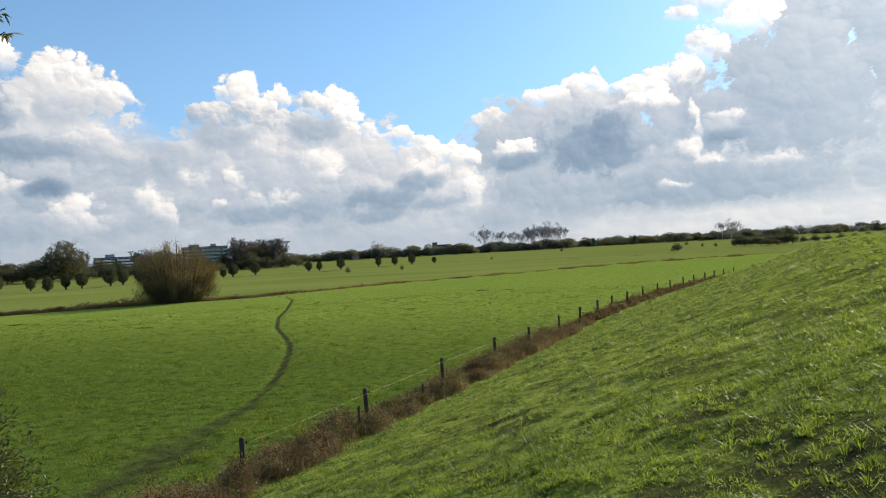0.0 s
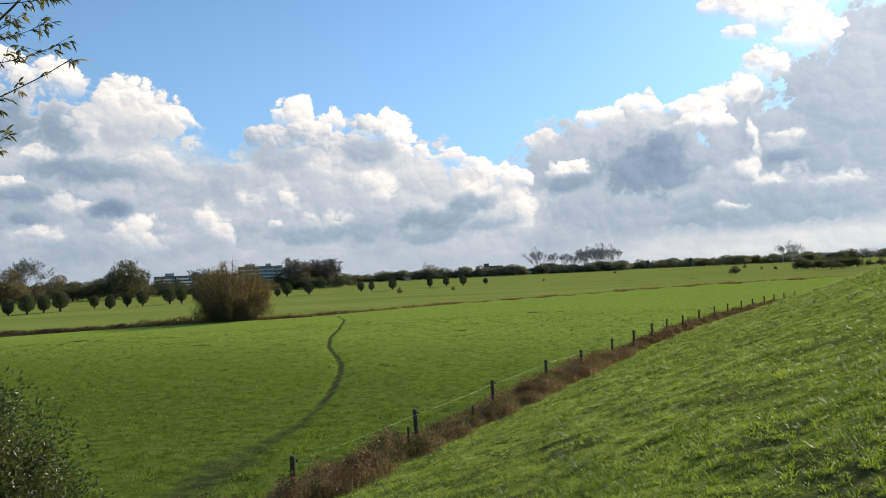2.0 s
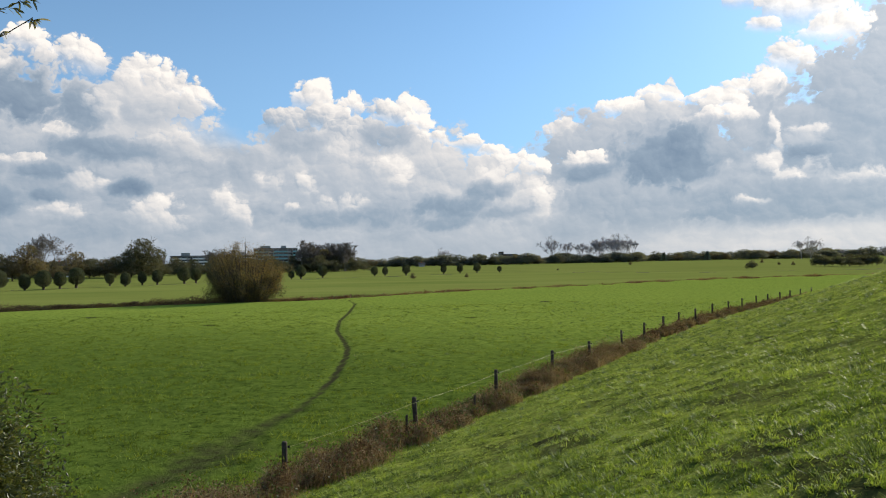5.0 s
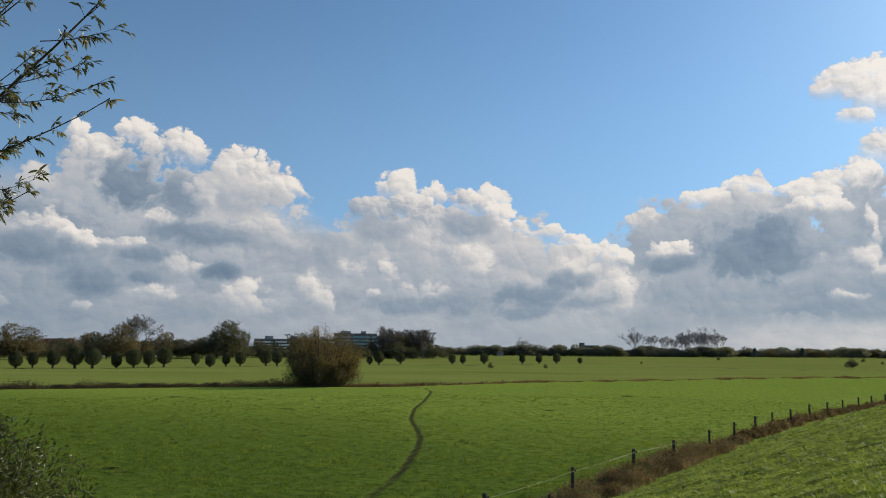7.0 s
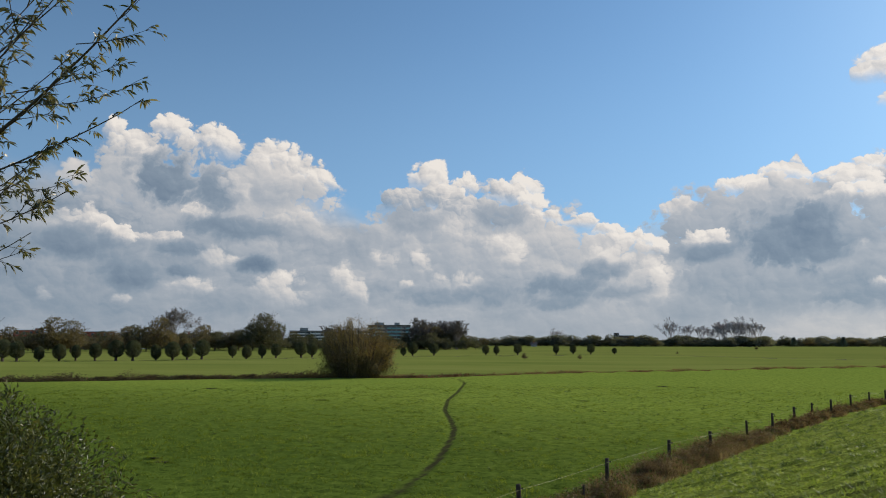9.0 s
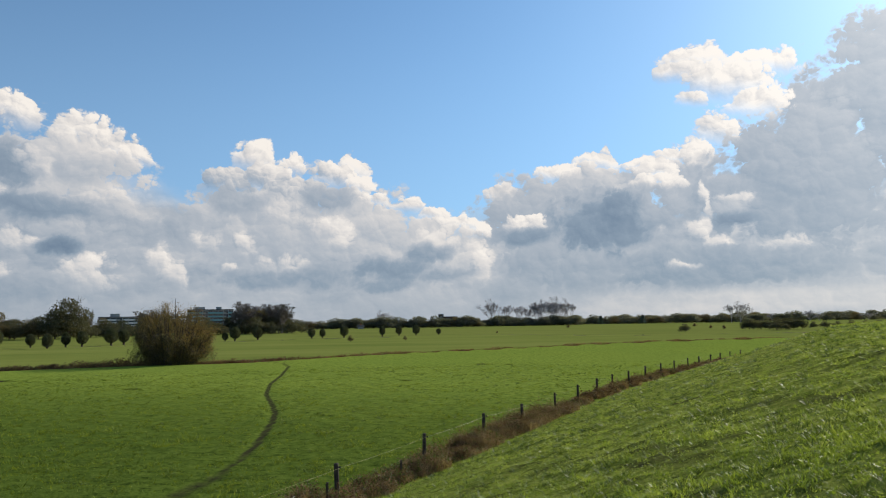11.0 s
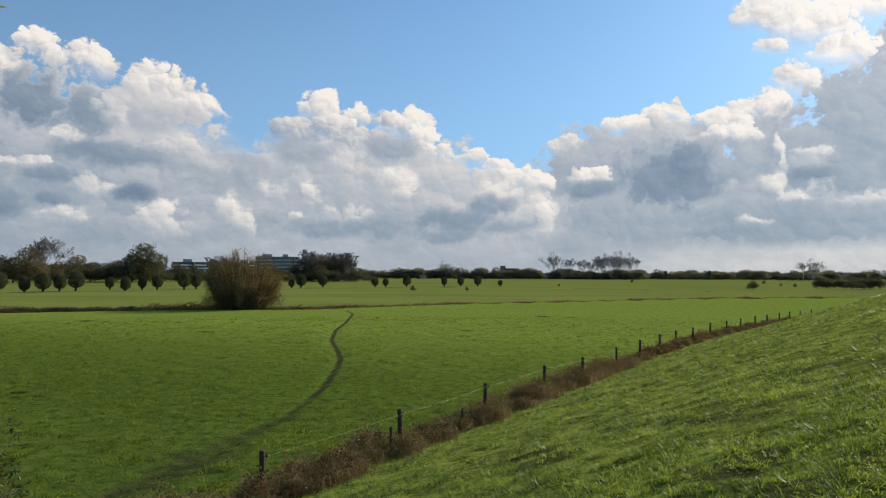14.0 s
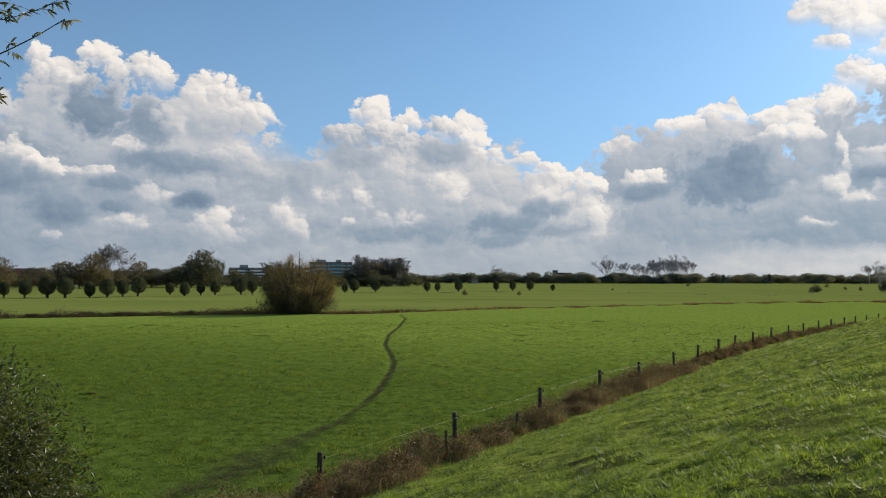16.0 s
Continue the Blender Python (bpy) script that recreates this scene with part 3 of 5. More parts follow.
def to_polyline(x, y, pts):
    """Distance to a polyline, side (positive on the left as it runs) and share of its run."""
    x, y, pts = np.asarray(x, float), np.asarray(y, float), np.asarray(pts, float)
    best, side, share = np.full(x.shape, 1e9), np.zeros(x.shape), np.zeros(x.shape)
    for i, (a, b) in enumerate(zip(pts[:-1], pts[1:])):
        ab = b - a
        t = np.clip(((x - a[0]) * ab[0] + (y - a[1]) * ab[1]) / (ab @ ab), 0, 1)
        px, py = x - a[0] - t * ab[0], y - a[1] - t * ab[1]
        dist = np.hypot(px, py)
        nearer = dist < best
        best = np.where(nearer, dist, best)
        side = np.where(nearer, np.sign(ab[0] * py - ab[1] * px), side)
        share = np.where(nearer, (i + t) / (len(pts) - 1), share)
    return best, side, share


DITCH_LINE = [(-330, 5), (-150, 58), (-71, 83), (-59, 90.5), (-50, 96.5), (-38, 102.5), (-25, 104), (-19, 110), (-12, 118), (-4, 125.5), (5.4, 131.5), (12, 136), (31.6, 152), (49.5, 163), (77, 174), (120, 194), (420, 312)]
FAR_DITCH = [(-400, 40), (-208, 118), (-137, 153), (-104, 173), (-76, 206), (-43, 245), (-10, 268), (8, 276), (30, 264), (50, 236), (75, 224), (130, 232), (420, 310)]
TROD = [(-9, 13.5), (-7.6, 19.9), (-7.4, 23.4), (-6.95, 26.5), (-7.1, 30), (-7.35, 34), (-8.1, 40.5), (-8.9, 45), (-10.2, 50), (-11.85, 56), (-13.6, 65.5), (-14.8, 76), (-16.9, 91), (-19.2, 99), (-23, 104)]
SLOPE, FOOT, CREST = 0.330, 0.9, 4.35


def dike_height(d):
    up = np.clip(d - FOOT, 0, None) * SLOPE
    top = FOOT + CREST / SLOPE
    over = np.where(d > top + 5, CREST - (d - top - 5) * 0.33, CREST)
    z = np.minimum(up, over)
    z = np.where(d > top - 1.2, np.minimum(z, CREST - 0.12 * np.clip(1 - np.abs(d - top) / 1.2, 0, 1)), z)
    return np.clip(z, 0, None)


def ground_height(x, y, rough=True):
    shape = np.shape(x)
    x, y = np.asarray(x, float).ravel(), np.asarray(y, float).ravel()
    s, d = along_line(x, y)
    z = np.where((s > -89) & (s < 258), dike_height(d), dike_height(d) * 0)
    z = z * smooth(258 - s, 0, 25)
    q, side, _ = to_polyline(x, y, DITCH_LINE)
    left = smooth(-19 - x, 0, 10)
    z = z - (0.35 + 0.75 * left) * np.exp(-((q / (0.8 + 1.0 * left)) ** 2)) * (d < 3)
    q2, _, _ = to_polyline(x, y, FAR_DITCH)
    z = z - 0.4 * np.exp(-((q2 / 1.2) ** 2)) * (d < 3)
    near = smooth(160 - np.hypot(x, y), 0, 100)
    z = z + near * 0.22 * (fbm(x, y, 0.05, 3) - 0.5) * smooth(np.abs(q), 1, 6)
    if rough:
        nearer = smooth(75 - np.hypot(x, y), 0, 40)
        z = z + nearer * (np.where(d > 0.5, 0.035, 0.08) * (fbm(x, y, 0.6, 3) - 0.5) + 0.06 * (d < 0.5) * smooth(fbm(x + 40, y, 1.3, 2), 0.55, 0.8))
        lumpy = nearer * smooth(d, 0.8, 2.0)
        z = z + lumpy * (0.06 * smooth(fbm(x - 31, y + 8, 1.7, 2), 0.42, 0.75) - 0.015)
        w, _, _ = to_polyline(x, y, TROD)
        z = z - 0.07 * np.exp(-((w / 0.35) ** 2))
    return z.reshape(shape)


def spread(inner_lo, inner_hi, step, outer, growth):
    mid = list(np.arange(inner_lo, inner_hi + step / 2, step))
    hi, lo, gap = [mid[-1]], [mid[0]], step
    while hi[-1] < outer or lo[-1] > -outer:
        gap *= growth
        hi.append(hi[-1] + gap)
        lo.append(lo[-1] - gap)
    return np.array(lo[:0:-1] + mid + hi[1:])


SCARS = ((1.16, 8.1, 0.26), (1.84, 4.6, 0.45), (2.2, 4.2, 0.5), (2.15, 3.6, 0.5), (1.6, 4.75, 0.4), (3.2, 14.3, 0.4), (1.77, 9.35, 0.25), (0.85, 13.0, 0.3), (7.4, 21.0, 0.5), (1.36, 5.1, 0.3))


def bare_ground(x, y, d):
    """How bare the soil lies on the slope, 0 to 1: thin patches, and a few trodden scars."""
    bare = 0.8 * smooth(fbm(x + 5, y + 90, 0.8, 4), 0.53, 0.70) * smooth(d, 3.0, 6.0) * smooth(26 - np.hypot(x, y), 0, 16)
    ragged = 0.55 + 0.9 * fbm(x * 1.0 + 3, y - 7, 2.2, 3)
    for px, py, pr in SCARS:
        bare = np.maximum(bare, smooth(np.exp(-(((x - px) / pr) ** 2 + ((y - py) / (pr * 0.8)) ** 2)) * ragged, 0.25, 0.6))
    return bare


def build_ground():
    xs, ys = spread(-26, 34, 0.25, 4400, 1.09), spread(-2, 80, 0.26, 4400, 1.07)
    gx, gy = np.meshgrid(xs, ys)
    z = ground_height(gx, gy)
    v = np.stack([gx, gy, z], -1).reshape(-1, 3)
    nx, ny = len(xs), len(ys)
    i, j = np.meshgrid(np.arange(ny - 1), np.arange(nx - 1), indexing="ij")
    a = i * nx + j
    f = np.stack([a, a + 1, a + nx + 1, a + nx], -1).reshape(-1, 4)
    me = mesh_of("ground", v, f, MEADOW, True)
    x, y = v[:, 0], v[:, 1]
    s, d = along_line(x, y)
    w, _, share = to_polyline(x, y, TROD)
    wide = 0.14 + 0.50 * smooth(30 - y, 0, 10)
    worn = np.clip(1.1 - w / (wide * 1.9), 0, 1) * (0.55 + 0.45 * smooth(y, 26, 34))
    worn = np.maximum(worn, 0.55 * np.exp(-(((x + 7.6) / 1.7) ** 2 + ((y - 19.5) / 3.4) ** 2)))
    q, side, _ = to_polyline(x, y, DITCH_LINE)
    q2, side2, _ = to_polyline(x, y, FAR_DITCH)
    field = np.where(side > 0, smooth(q, 0.2, 1.6), 0) + np.where(side2 > 0, smooth(q2, 0.2, 1.6), 0)
    field = np.where(d > 0.5, 0, field)
    bank = smooth(d, 0.2, 2.0) * ((s > -89) & (s < 258))
    bare = bare_ground(x, y, d)
    # bare ditch soil, its dark band also painting the shade of the bank
    bed_shade = smooth(3.8 - np.abs(q + np.where(side > 0, -1.5, 0.8)), 0, 1.5) * smooth(-19 - x, 0, 2) * smooth(x, -330, -200)
    bare = np.maximum(bare, bed_shade * 0.8)
    # where the shade is painted into the pasture: strongest near and to the left
    lush_shade = (1 - smooth(y + 0.35 * x, 24, 68)) * (d < 0.5)
    for name, values in (("lush_shade", lush_shade), ("worn", worn), ("field", field), ("bank", bank), ("bare", bare)):
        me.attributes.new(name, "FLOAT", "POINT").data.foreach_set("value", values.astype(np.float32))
    return tagged(new("ground", me), "green meadow with a trodden path below a grassy dike", "meadow", kind="structure")


ground = build_ground()


# ---- trees and bushes ----
def limb(start, end, sag, wobble, rng, n=7):
    start, end = np.asarray(start, float), np.asarray(end, float)
    t = np.linspace(0, 1, n)[:, None]
    p = start + (end - start) * t
    p[:, 2] -= (sag * 4 * t * (1 - t))[:, 0]
    kick = np.cumsum(rng.normal(0, wobble, (n, 3)), 0) / np.sqrt(n)
    return p + kick * t * (1.2 - t)


def skeleton(rng, height, trunk, spread_deg, levels, first=3, split=(2, 4), taper=0.62, shrink=0.68, radius=None, up=0.35):
    """Limbs of a branching tree: a list of (path, radii, level)."""
    out, radius = [], radius or height * 0.022
    todo = [(np.zeros(3), np.array([0, 0, 1.0]), height * trunk, radius, 0)]
    while todo:
        at, way, length, r, lv = todo.pop()
        n = 5 if lv < 2 else 4
        bendy = unit(way + rng.normal(0, 0.10 + 0.05 * lv, 3))
        tip = at + bendy * length
        p = limb(at, tip, 0.0, 0.05 * length, rng, n)
        r_end = r * taper
        out.append((p, np.linspace(r, r_end, n), lv))
        if lv < levels:
            kids = first if lv == 0 else rng.integers(*split, endpoint=True)
            a0 = rng.uniform(0, 2 * np.pi)
            ref = unit(np.cross(bendy, [0.3, 0.9, 0.1]))
            ref2 = np.cross(bendy, ref)
            for k in range(kids):
                a = a0 + 2 * np.pi * k / kids + rng.normal(0, 0.35)
                off = np.tan(np.radians(spread_deg * rng.uniform(0.5, 1.25)))
                w = unit(bendy + off * (np.cos(a) * ref + np.sin(a) * ref2) + np.array([0, 0, up * rng.uniform(0, 1)]))
                start = p[-1] if k else p[-1]
                if lv == 0 and k > 1:
                    start = p[-2] if n > 3 else p[-1]
                todo.append((start, w, length * shrink * rng.uniform(0.75, 1.2) if lv else height * (1 - trunk) * 0.42 * rng.uniform(0.8, 1.15), r_end * rng.uniform(0.65, 0.9), lv + 1))
    return out


def limbs_mesh(limbs, lo=0, hi=99, sides=(7, 6, 5, 4, 3, 3, 3), least=0.0):
    return joined([tube(p, np.maximum(r, least), sides[min(lv, 6)]) for p, r, lv in limbs if lo <= lv <= hi])


def clump_points(blobs, n, rng, shell=0.55):
    """Points in and mostly near the skin of some ellipsoids (x, y, z, rx, ry, rz), with hollows left between clumps."""
    blobs = np.asarray(blobs, float)
    vol = (blobs[:, 3] * blobs[:, 4] * blobs[:, 5]) ** 0.72
    k = rng.choice(len(blobs), n, p=vol / vol.sum())
    way = unit(rng.normal(size=(n, 3)))
    r = shell + (1 - shell) * rng.random(n) ** 0.7
    lump = 0.82 + 0.36 * (value_noise(way[:, 0] * 3 + k * 7, way[:, 1] * 3 + way[:, 2] * 4, 1.3))
    return blobs[k, :3] + way * blobs[k, 3:] * (r * lump)[:, None], way


def round_tree(rng, height, width, mat, n, leaf, label, category="tree", name="tree", trunk=0.22, blobs=9, open_=0.0):
    """A broad-leaved tree in leaf: trunk, limbs, and a crown in uneven clumps."""
    tr = thing(name, label, category)
    sk = skeleton(rng, height, trunk, 34, 3, 4, radius=height * 0.024)
    part("trunk", limbs_mesh(sk, 0, 3, least=0.03), BARK, tr, smooth=True)
    bl = []
    for i in range(blobs):
        a, q = i * 2.4 + rng.uniform(0, 0.6), np.sqrt((i + 0.5) / blobs)
        z = height * (0.30 + 0.52 * rng.random() * (1.05 - 0.45 * q))
        r = width * rng.uniform(0.17, 0.27)
        bl.append((np.cos(a) * q * width * 0.34, np.sin(a) * q * width * 0.34, z, r, r, r * rng.uniform(0.75, 1.0) * height / width * 0.9))
    bl.append((0, 0, height * 0.82, width * 0.22, width * 0.22, height * 0.17))
    at, way = clump_points(bl, n, rng)
    keep = value_noise(at[:, 0] + 3, at[:, 1] + at[:, 2] * 1.3, 1.6 / (width * 0.2)) > open_
    at, way = at[keep], way[keep]
    part("crown", leaves(at, way * 0.6 + rng.normal(size=at.shape), leaf * rng.uniform(0.6, 1.3, len(at)), leaf * 0.6, rng), mat, tr)
    return tr


def bare_tree(rng, height, label, category="tree", name="bare_tree", spread_deg=24, levels=6, trunk=0.2, mat=None, least=0.035, up=0.35, first=4, shrink=0.72):
    tr = thing(name, label, category)
    sk = skeleton(rng, height, trunk, spread_deg, levels, first, (2, 3), shrink=shrink, up=up)
    top = max(p[:, 2].max() for p, _, _ in sk)
    k = height / top
    sk = [(p * k, r, lv) for p, r, lv in sk]
    part("trunk", limbs_mesh(sk, 0, 2, least=least * 1.5), mat or HAZY_TWIG, tr, smooth=True)
    part("crown", limbs_mesh(sk, 3, 9, least=least), mat or HAZY_TWIG, tr, "fine leafless twigs")
    return tr


def conifer(rng, height, name="conifer"):
    tr = thing(name, "dark conifer at the edge of the far wood", "tree")
    part("trunk", tube([(0, 0, 0), (0, 0, height * 0.5), (0, 0, height)], [height * 0.02, height * 0.012, 0.02], 6), BARK, tr)
    n = 900
    t = rng.random(n) ** 0.8
    a = rng.uniform(0, 2 * np.pi, n)
    tier = 0.75 + 0.25 * np.sin(t * 40)
    r = height * 0.27 * (1 - t) ** 0.8 * tier * np.sqrt(rng.random(n))
    at = np.stack([np.cos(a) * r, np.sin(a) * r, height * (0.06 + 0.94 * t)], 1)
    way = np.stack([np.cos(a), np.sin(a), -0.35 + 0 * a], 1) + rng.normal(0, 0.3, (n, 3))
    part("crown", leaves(at, way, height * 0.09, height * 0.05, rng), HAZY_CONIFER, tr)
    return tr


def pollard(rng, height, width, label):
    """A pollard willow: short stout bole, knobbed head, a dense egg of upright shoots."""
    tr = thing("pollard_willow", label, "tree", group="row of pollard willows")
    bole = height * 0.30
    zs = np.array([0, 0.12, 0.5, 0.8, 0.95, 1.0]) * bole
    path = np.stack([np.cumsum(rng.normal(0, 0.02, 6)), np.cumsum(rng.normal(0, 0.02, 6)), zs], 1)
    part("trunk", tube(path, np.array([0.30, 0.22, 0.19, 0.25, 0.32, 0.05]) * (0.8 + 0.4 * width / 2.6), 9), BARK, tr, smooth=True)
    shoots = []
    for i in range(60):
        # shoots fan out from the knob and end on the skin of an egg that is widest above its middle
        lift, a = rng.uniform(-0.9, 1.0), rng.uniform(0, 2 * np.pi)
        q = math.sqrt(max(0.0, 1 - lift * lift)) * (0.90 + 0.10 * lift) * rng.uniform(0.80, 1.06)
        end = np.array([np.cos(a) * q * width * 0.5, np.sin(a) * q * width * 0.5, bole * 0.86 + (height - bole * 0.86) * (0.5 + 0.5 * lift) * rng.uniform(0.92, 1.05)])
        st = path[-2] + np.array([np.cos(a), np.sin(a), 0]) * 0.15
        p = limb(st, end, -0.10 * width * q, 0.05, rng, 6)
        shoots.append(tube(p, np.linspace(0.035, 0.010, 6), 3))
    part("branch", joined(shoots), TWIG, tr)
    n = 5600
    hz, th = rng.uniform(-1, 1, n), rng.uniform(0, 2 * np.pi, n)
    skin = np.where(hz < 0, (1 - np.abs(hz) ** 3.0) ** 0.5, (1 - np.abs(hz) ** 2.2) ** 0.5)
    lump = 0.86 + 0.28 * value_noise(np.cos(th) * 3 + 9, np.sin(th) * 3 + hz * 4, 1.0)
    r = skin * lump * (0.35 + 0.65 * rng.random(n) ** 0.4) * width * 0.5
    low = bole * 0.72
    at = np.stack([np.cos(th) * r, np.sin(th) * r, low + (height - low) * (hz + 1) / 2], 1) + rng.normal(0, 0.05, (n, 3))
    along = unit(at - [0, 0, bole])
    part("crown", leaves(at, along + [0, 0, 0.2] + rng.normal(0, 0.55, (n, 3)), 0.24 * rng.uniform(0.6, 1.3, n), 0.085, rng), POLLARD, tr)
    return tr


def height_of(ob):
    return max(max(v.co.z for v in o.data.vertices) for o in ob.children_recursive if o.data)


TALL = {}
BACK, EYE = 1.4, 5.1          # how much farther off the village and the woods stand, and the height from which they were laid out


def put(ob, x, y, turn=0.0, size=1.0, z=None, back=1.0):
    size = np.ones(3) * size
    if back > 1:
        tall = TALL.setdefault(ob.name, height_of(ob)) * size[2]
        size = size * (back, back, max(0.4, (EYE + (tall - EYE) * back) / tall))
        x, y = x * back, y * back
    m = pose(x, y, float(ground_height(np.array([x]), np.array([y]), False)[0]) - 0.05 if z is None else z, 0, 0, turn)
    c = copy_thing(ob, m)
    c.scale = size
    return c


def discard(obs):
    for ob in obs:
        for o in (*ob.children_recursive, ob):
            bpy.data.objects.remove(o)


rng = np.random.default_rng(11)


def polar(az, dist):
    return dist * math.sin(radians(az)), dist * math.cos(radians(az))


# ---- pollard willows along the far ditch ----
POLLARD_LABEL = "dark green pollard willow with a dense rounded crown"
kinds = [pollard(rng, 4.2, 2.5, POLLARD_LABEL), pollard(rng, 4.2, 2.75, POLLARD_LABEL), pollard(rng, 4.2, 2.3, POLLARD_LABEL)]
slim = pollard(rng, 4.2, 2.1, "slender pollard willow with an egg-shaped crown on a bare bole")
# azimuth, distance, height, kind
row = [(-42.3, 172, 4.6, 1), (-41.5, 168, 4.3, 0), (-40.2, 169, 3.5, 2), (-39.0, 168, 4.0, 0), (-38.0, 170, 3.6, 3), (-36.8, 168, 3.9, 0), (-35.5, 163, 4.5, 1), (-34.4, 162, 4.4, 1),
       (-32.9, 164, 3.9, 3), (-31.8, 163, 4.3, 1), (-30.8, 166, 3.9, 0), (-29.8, 169, 4.6, 1), (-27.7, 179, 3.3, 0), (-26.7, 168, 3.6, 0), (-25.6, 174, 3.6, 3), (-24.6, 174, 3.8, 0), (-22.8, 177, 4.2, 1)]
row += [(-22.0, 180, 4.0, 0), (-20.9, 184, 3.8, 0), (-15.2, 184, 2.8, 1), (-14.5, 184, 4.0, 1), (-12.9, 189, 3.9, 1), (-9.0, 195, 3.4, 1), (-8.2, 196, 3.2, 0), (-6.6, 197, 3.7, 1),
        (-3.75, 205, 3.6, 3), (-2.5, 211, 3.5, 0), (-1.2, 212, 3.7, 1), (0.5, 214, 2.7, 1)]
for a, dist, h, k in row:
    away = float(np.interp(a, [-42, -22, -14], [1.21, 1.25, 1.33]))
    tall = 5.55 - (5.1 - h) * away
    put([*kinds, slim][k], *polar(a, dist * away), rng.uniform(0, 360), np.array([1.12, 1.12, 1.0]) * tall / 4.2)
discard([*kinds, slim])


# ---- the large autumn bush by the near ditch ----
def great_bush():
    bush = thing("willow_bush", "large many-stemmed willow bush in orange-brown autumn leaf beside the ditch", "bush")
    stems, tips = [], []
    for i in range(120):
        low = i >= 70
        a, q = rng.uniform(0, 2 * np.pi), rng.uniform(0.75, 1.04) if low else np.sqrt(rng.uniform(0.02, 1.0))
        end = np.array([np.cos(a) * q * 4.8, np.sin(a) * q * 4.4, rng.uniform(0.5, 4.4) if low else (1.4 + 7.3 * np.sqrt(max(0.0, 1 - 0.96 * q * q))) * rng.uniform(0.84, 1.03)])
        p = limb((np.cos(a) * 2.6 * q, np.sin(a) * 2.4 * q, 0), end, -0.9 * q, 0.25, rng, 8)
        stems.append(tube(p, np.linspace(0.08, 0.010, 8), 5))
        for k in range(24):
            t = rng.uniform(0.08, 1.0)
            at = p[int(t * 7)]
            way = unit(np.array([np.cos(a) * 0.6, np.sin(a) * 0.6, 1.0]) * 0.7 + rng.normal(0, 0.6, 3))
            e = at + way * rng.uniform(0.5, 1.4)
            stems.append(tube(limb(at, e, 0, 0.06, rng, 4), np.linspace(0.018, 0.005, 4), 3))
            tips += [at + (e - at) * u for u in (0.35, 0.6, 0.8, 1.0)]
    part("stem", joined(stems), BARK, bush)
    tips = np.array(tips)
    n = 52000
    at = tips[rng.integers(0, len(tips), n)] + rng.normal(0, 0.22, (n, 3))
    at[:, 2] = np.clip(at[:, 2], 0.15, None)
    # dull olive leaves become more frequent towards the foot and towards -x
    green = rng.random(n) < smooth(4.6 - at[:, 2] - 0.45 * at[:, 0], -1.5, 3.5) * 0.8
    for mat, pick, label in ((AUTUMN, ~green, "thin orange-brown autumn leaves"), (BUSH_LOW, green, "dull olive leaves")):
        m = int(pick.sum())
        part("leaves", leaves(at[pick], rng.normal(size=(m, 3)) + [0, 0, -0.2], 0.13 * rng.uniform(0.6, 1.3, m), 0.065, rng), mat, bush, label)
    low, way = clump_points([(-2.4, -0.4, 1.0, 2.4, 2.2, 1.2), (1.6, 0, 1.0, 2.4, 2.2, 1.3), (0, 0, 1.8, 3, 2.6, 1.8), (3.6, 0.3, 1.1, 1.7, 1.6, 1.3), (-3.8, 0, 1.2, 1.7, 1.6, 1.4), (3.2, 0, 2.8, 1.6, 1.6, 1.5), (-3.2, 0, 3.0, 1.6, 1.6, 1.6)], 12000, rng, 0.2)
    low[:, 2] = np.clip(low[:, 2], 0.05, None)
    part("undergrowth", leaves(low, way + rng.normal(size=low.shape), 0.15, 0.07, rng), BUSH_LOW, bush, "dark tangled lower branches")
    return bush


bush = great_bush()
bush.matrix_world = pose(-34.2, 101.8, -0.15, 0, 0, 20) @ Matrix.Scale(1.08, 4)

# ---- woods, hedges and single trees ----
far_kinds = [round_tree(rng, 10, 9, HAZY_GREEN, 1500, 0.75, "dark green broad-leaved tree in the far wood"), round_tree(rng, 10, 8, WOOD_BROWN, 1400, 0.7, "brown autumn tree in the far wood", open_=0.25),
             round_tree(rng, 8, 10, HAZY_GREEN, 1500, 0.7, "low spreading dark tree in the far wood", trunk=0.12), bare_tree(rng, 12, "leafless grey-brown tree in the far wood", levels=6, least=0.085)]
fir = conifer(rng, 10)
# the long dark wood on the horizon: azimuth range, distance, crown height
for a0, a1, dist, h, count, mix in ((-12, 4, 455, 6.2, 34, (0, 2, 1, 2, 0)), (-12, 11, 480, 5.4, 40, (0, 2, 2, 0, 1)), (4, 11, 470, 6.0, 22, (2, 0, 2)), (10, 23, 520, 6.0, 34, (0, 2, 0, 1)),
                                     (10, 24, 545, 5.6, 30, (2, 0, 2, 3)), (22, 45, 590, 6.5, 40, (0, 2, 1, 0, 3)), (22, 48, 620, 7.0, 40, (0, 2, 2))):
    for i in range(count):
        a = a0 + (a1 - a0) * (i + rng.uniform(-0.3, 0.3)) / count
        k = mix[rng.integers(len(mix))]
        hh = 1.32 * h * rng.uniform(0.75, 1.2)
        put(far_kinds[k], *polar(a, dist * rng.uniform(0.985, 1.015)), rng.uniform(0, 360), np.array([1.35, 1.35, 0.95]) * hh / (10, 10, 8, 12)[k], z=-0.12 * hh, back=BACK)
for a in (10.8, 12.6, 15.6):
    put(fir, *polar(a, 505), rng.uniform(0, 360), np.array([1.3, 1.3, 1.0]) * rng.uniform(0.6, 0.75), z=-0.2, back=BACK)

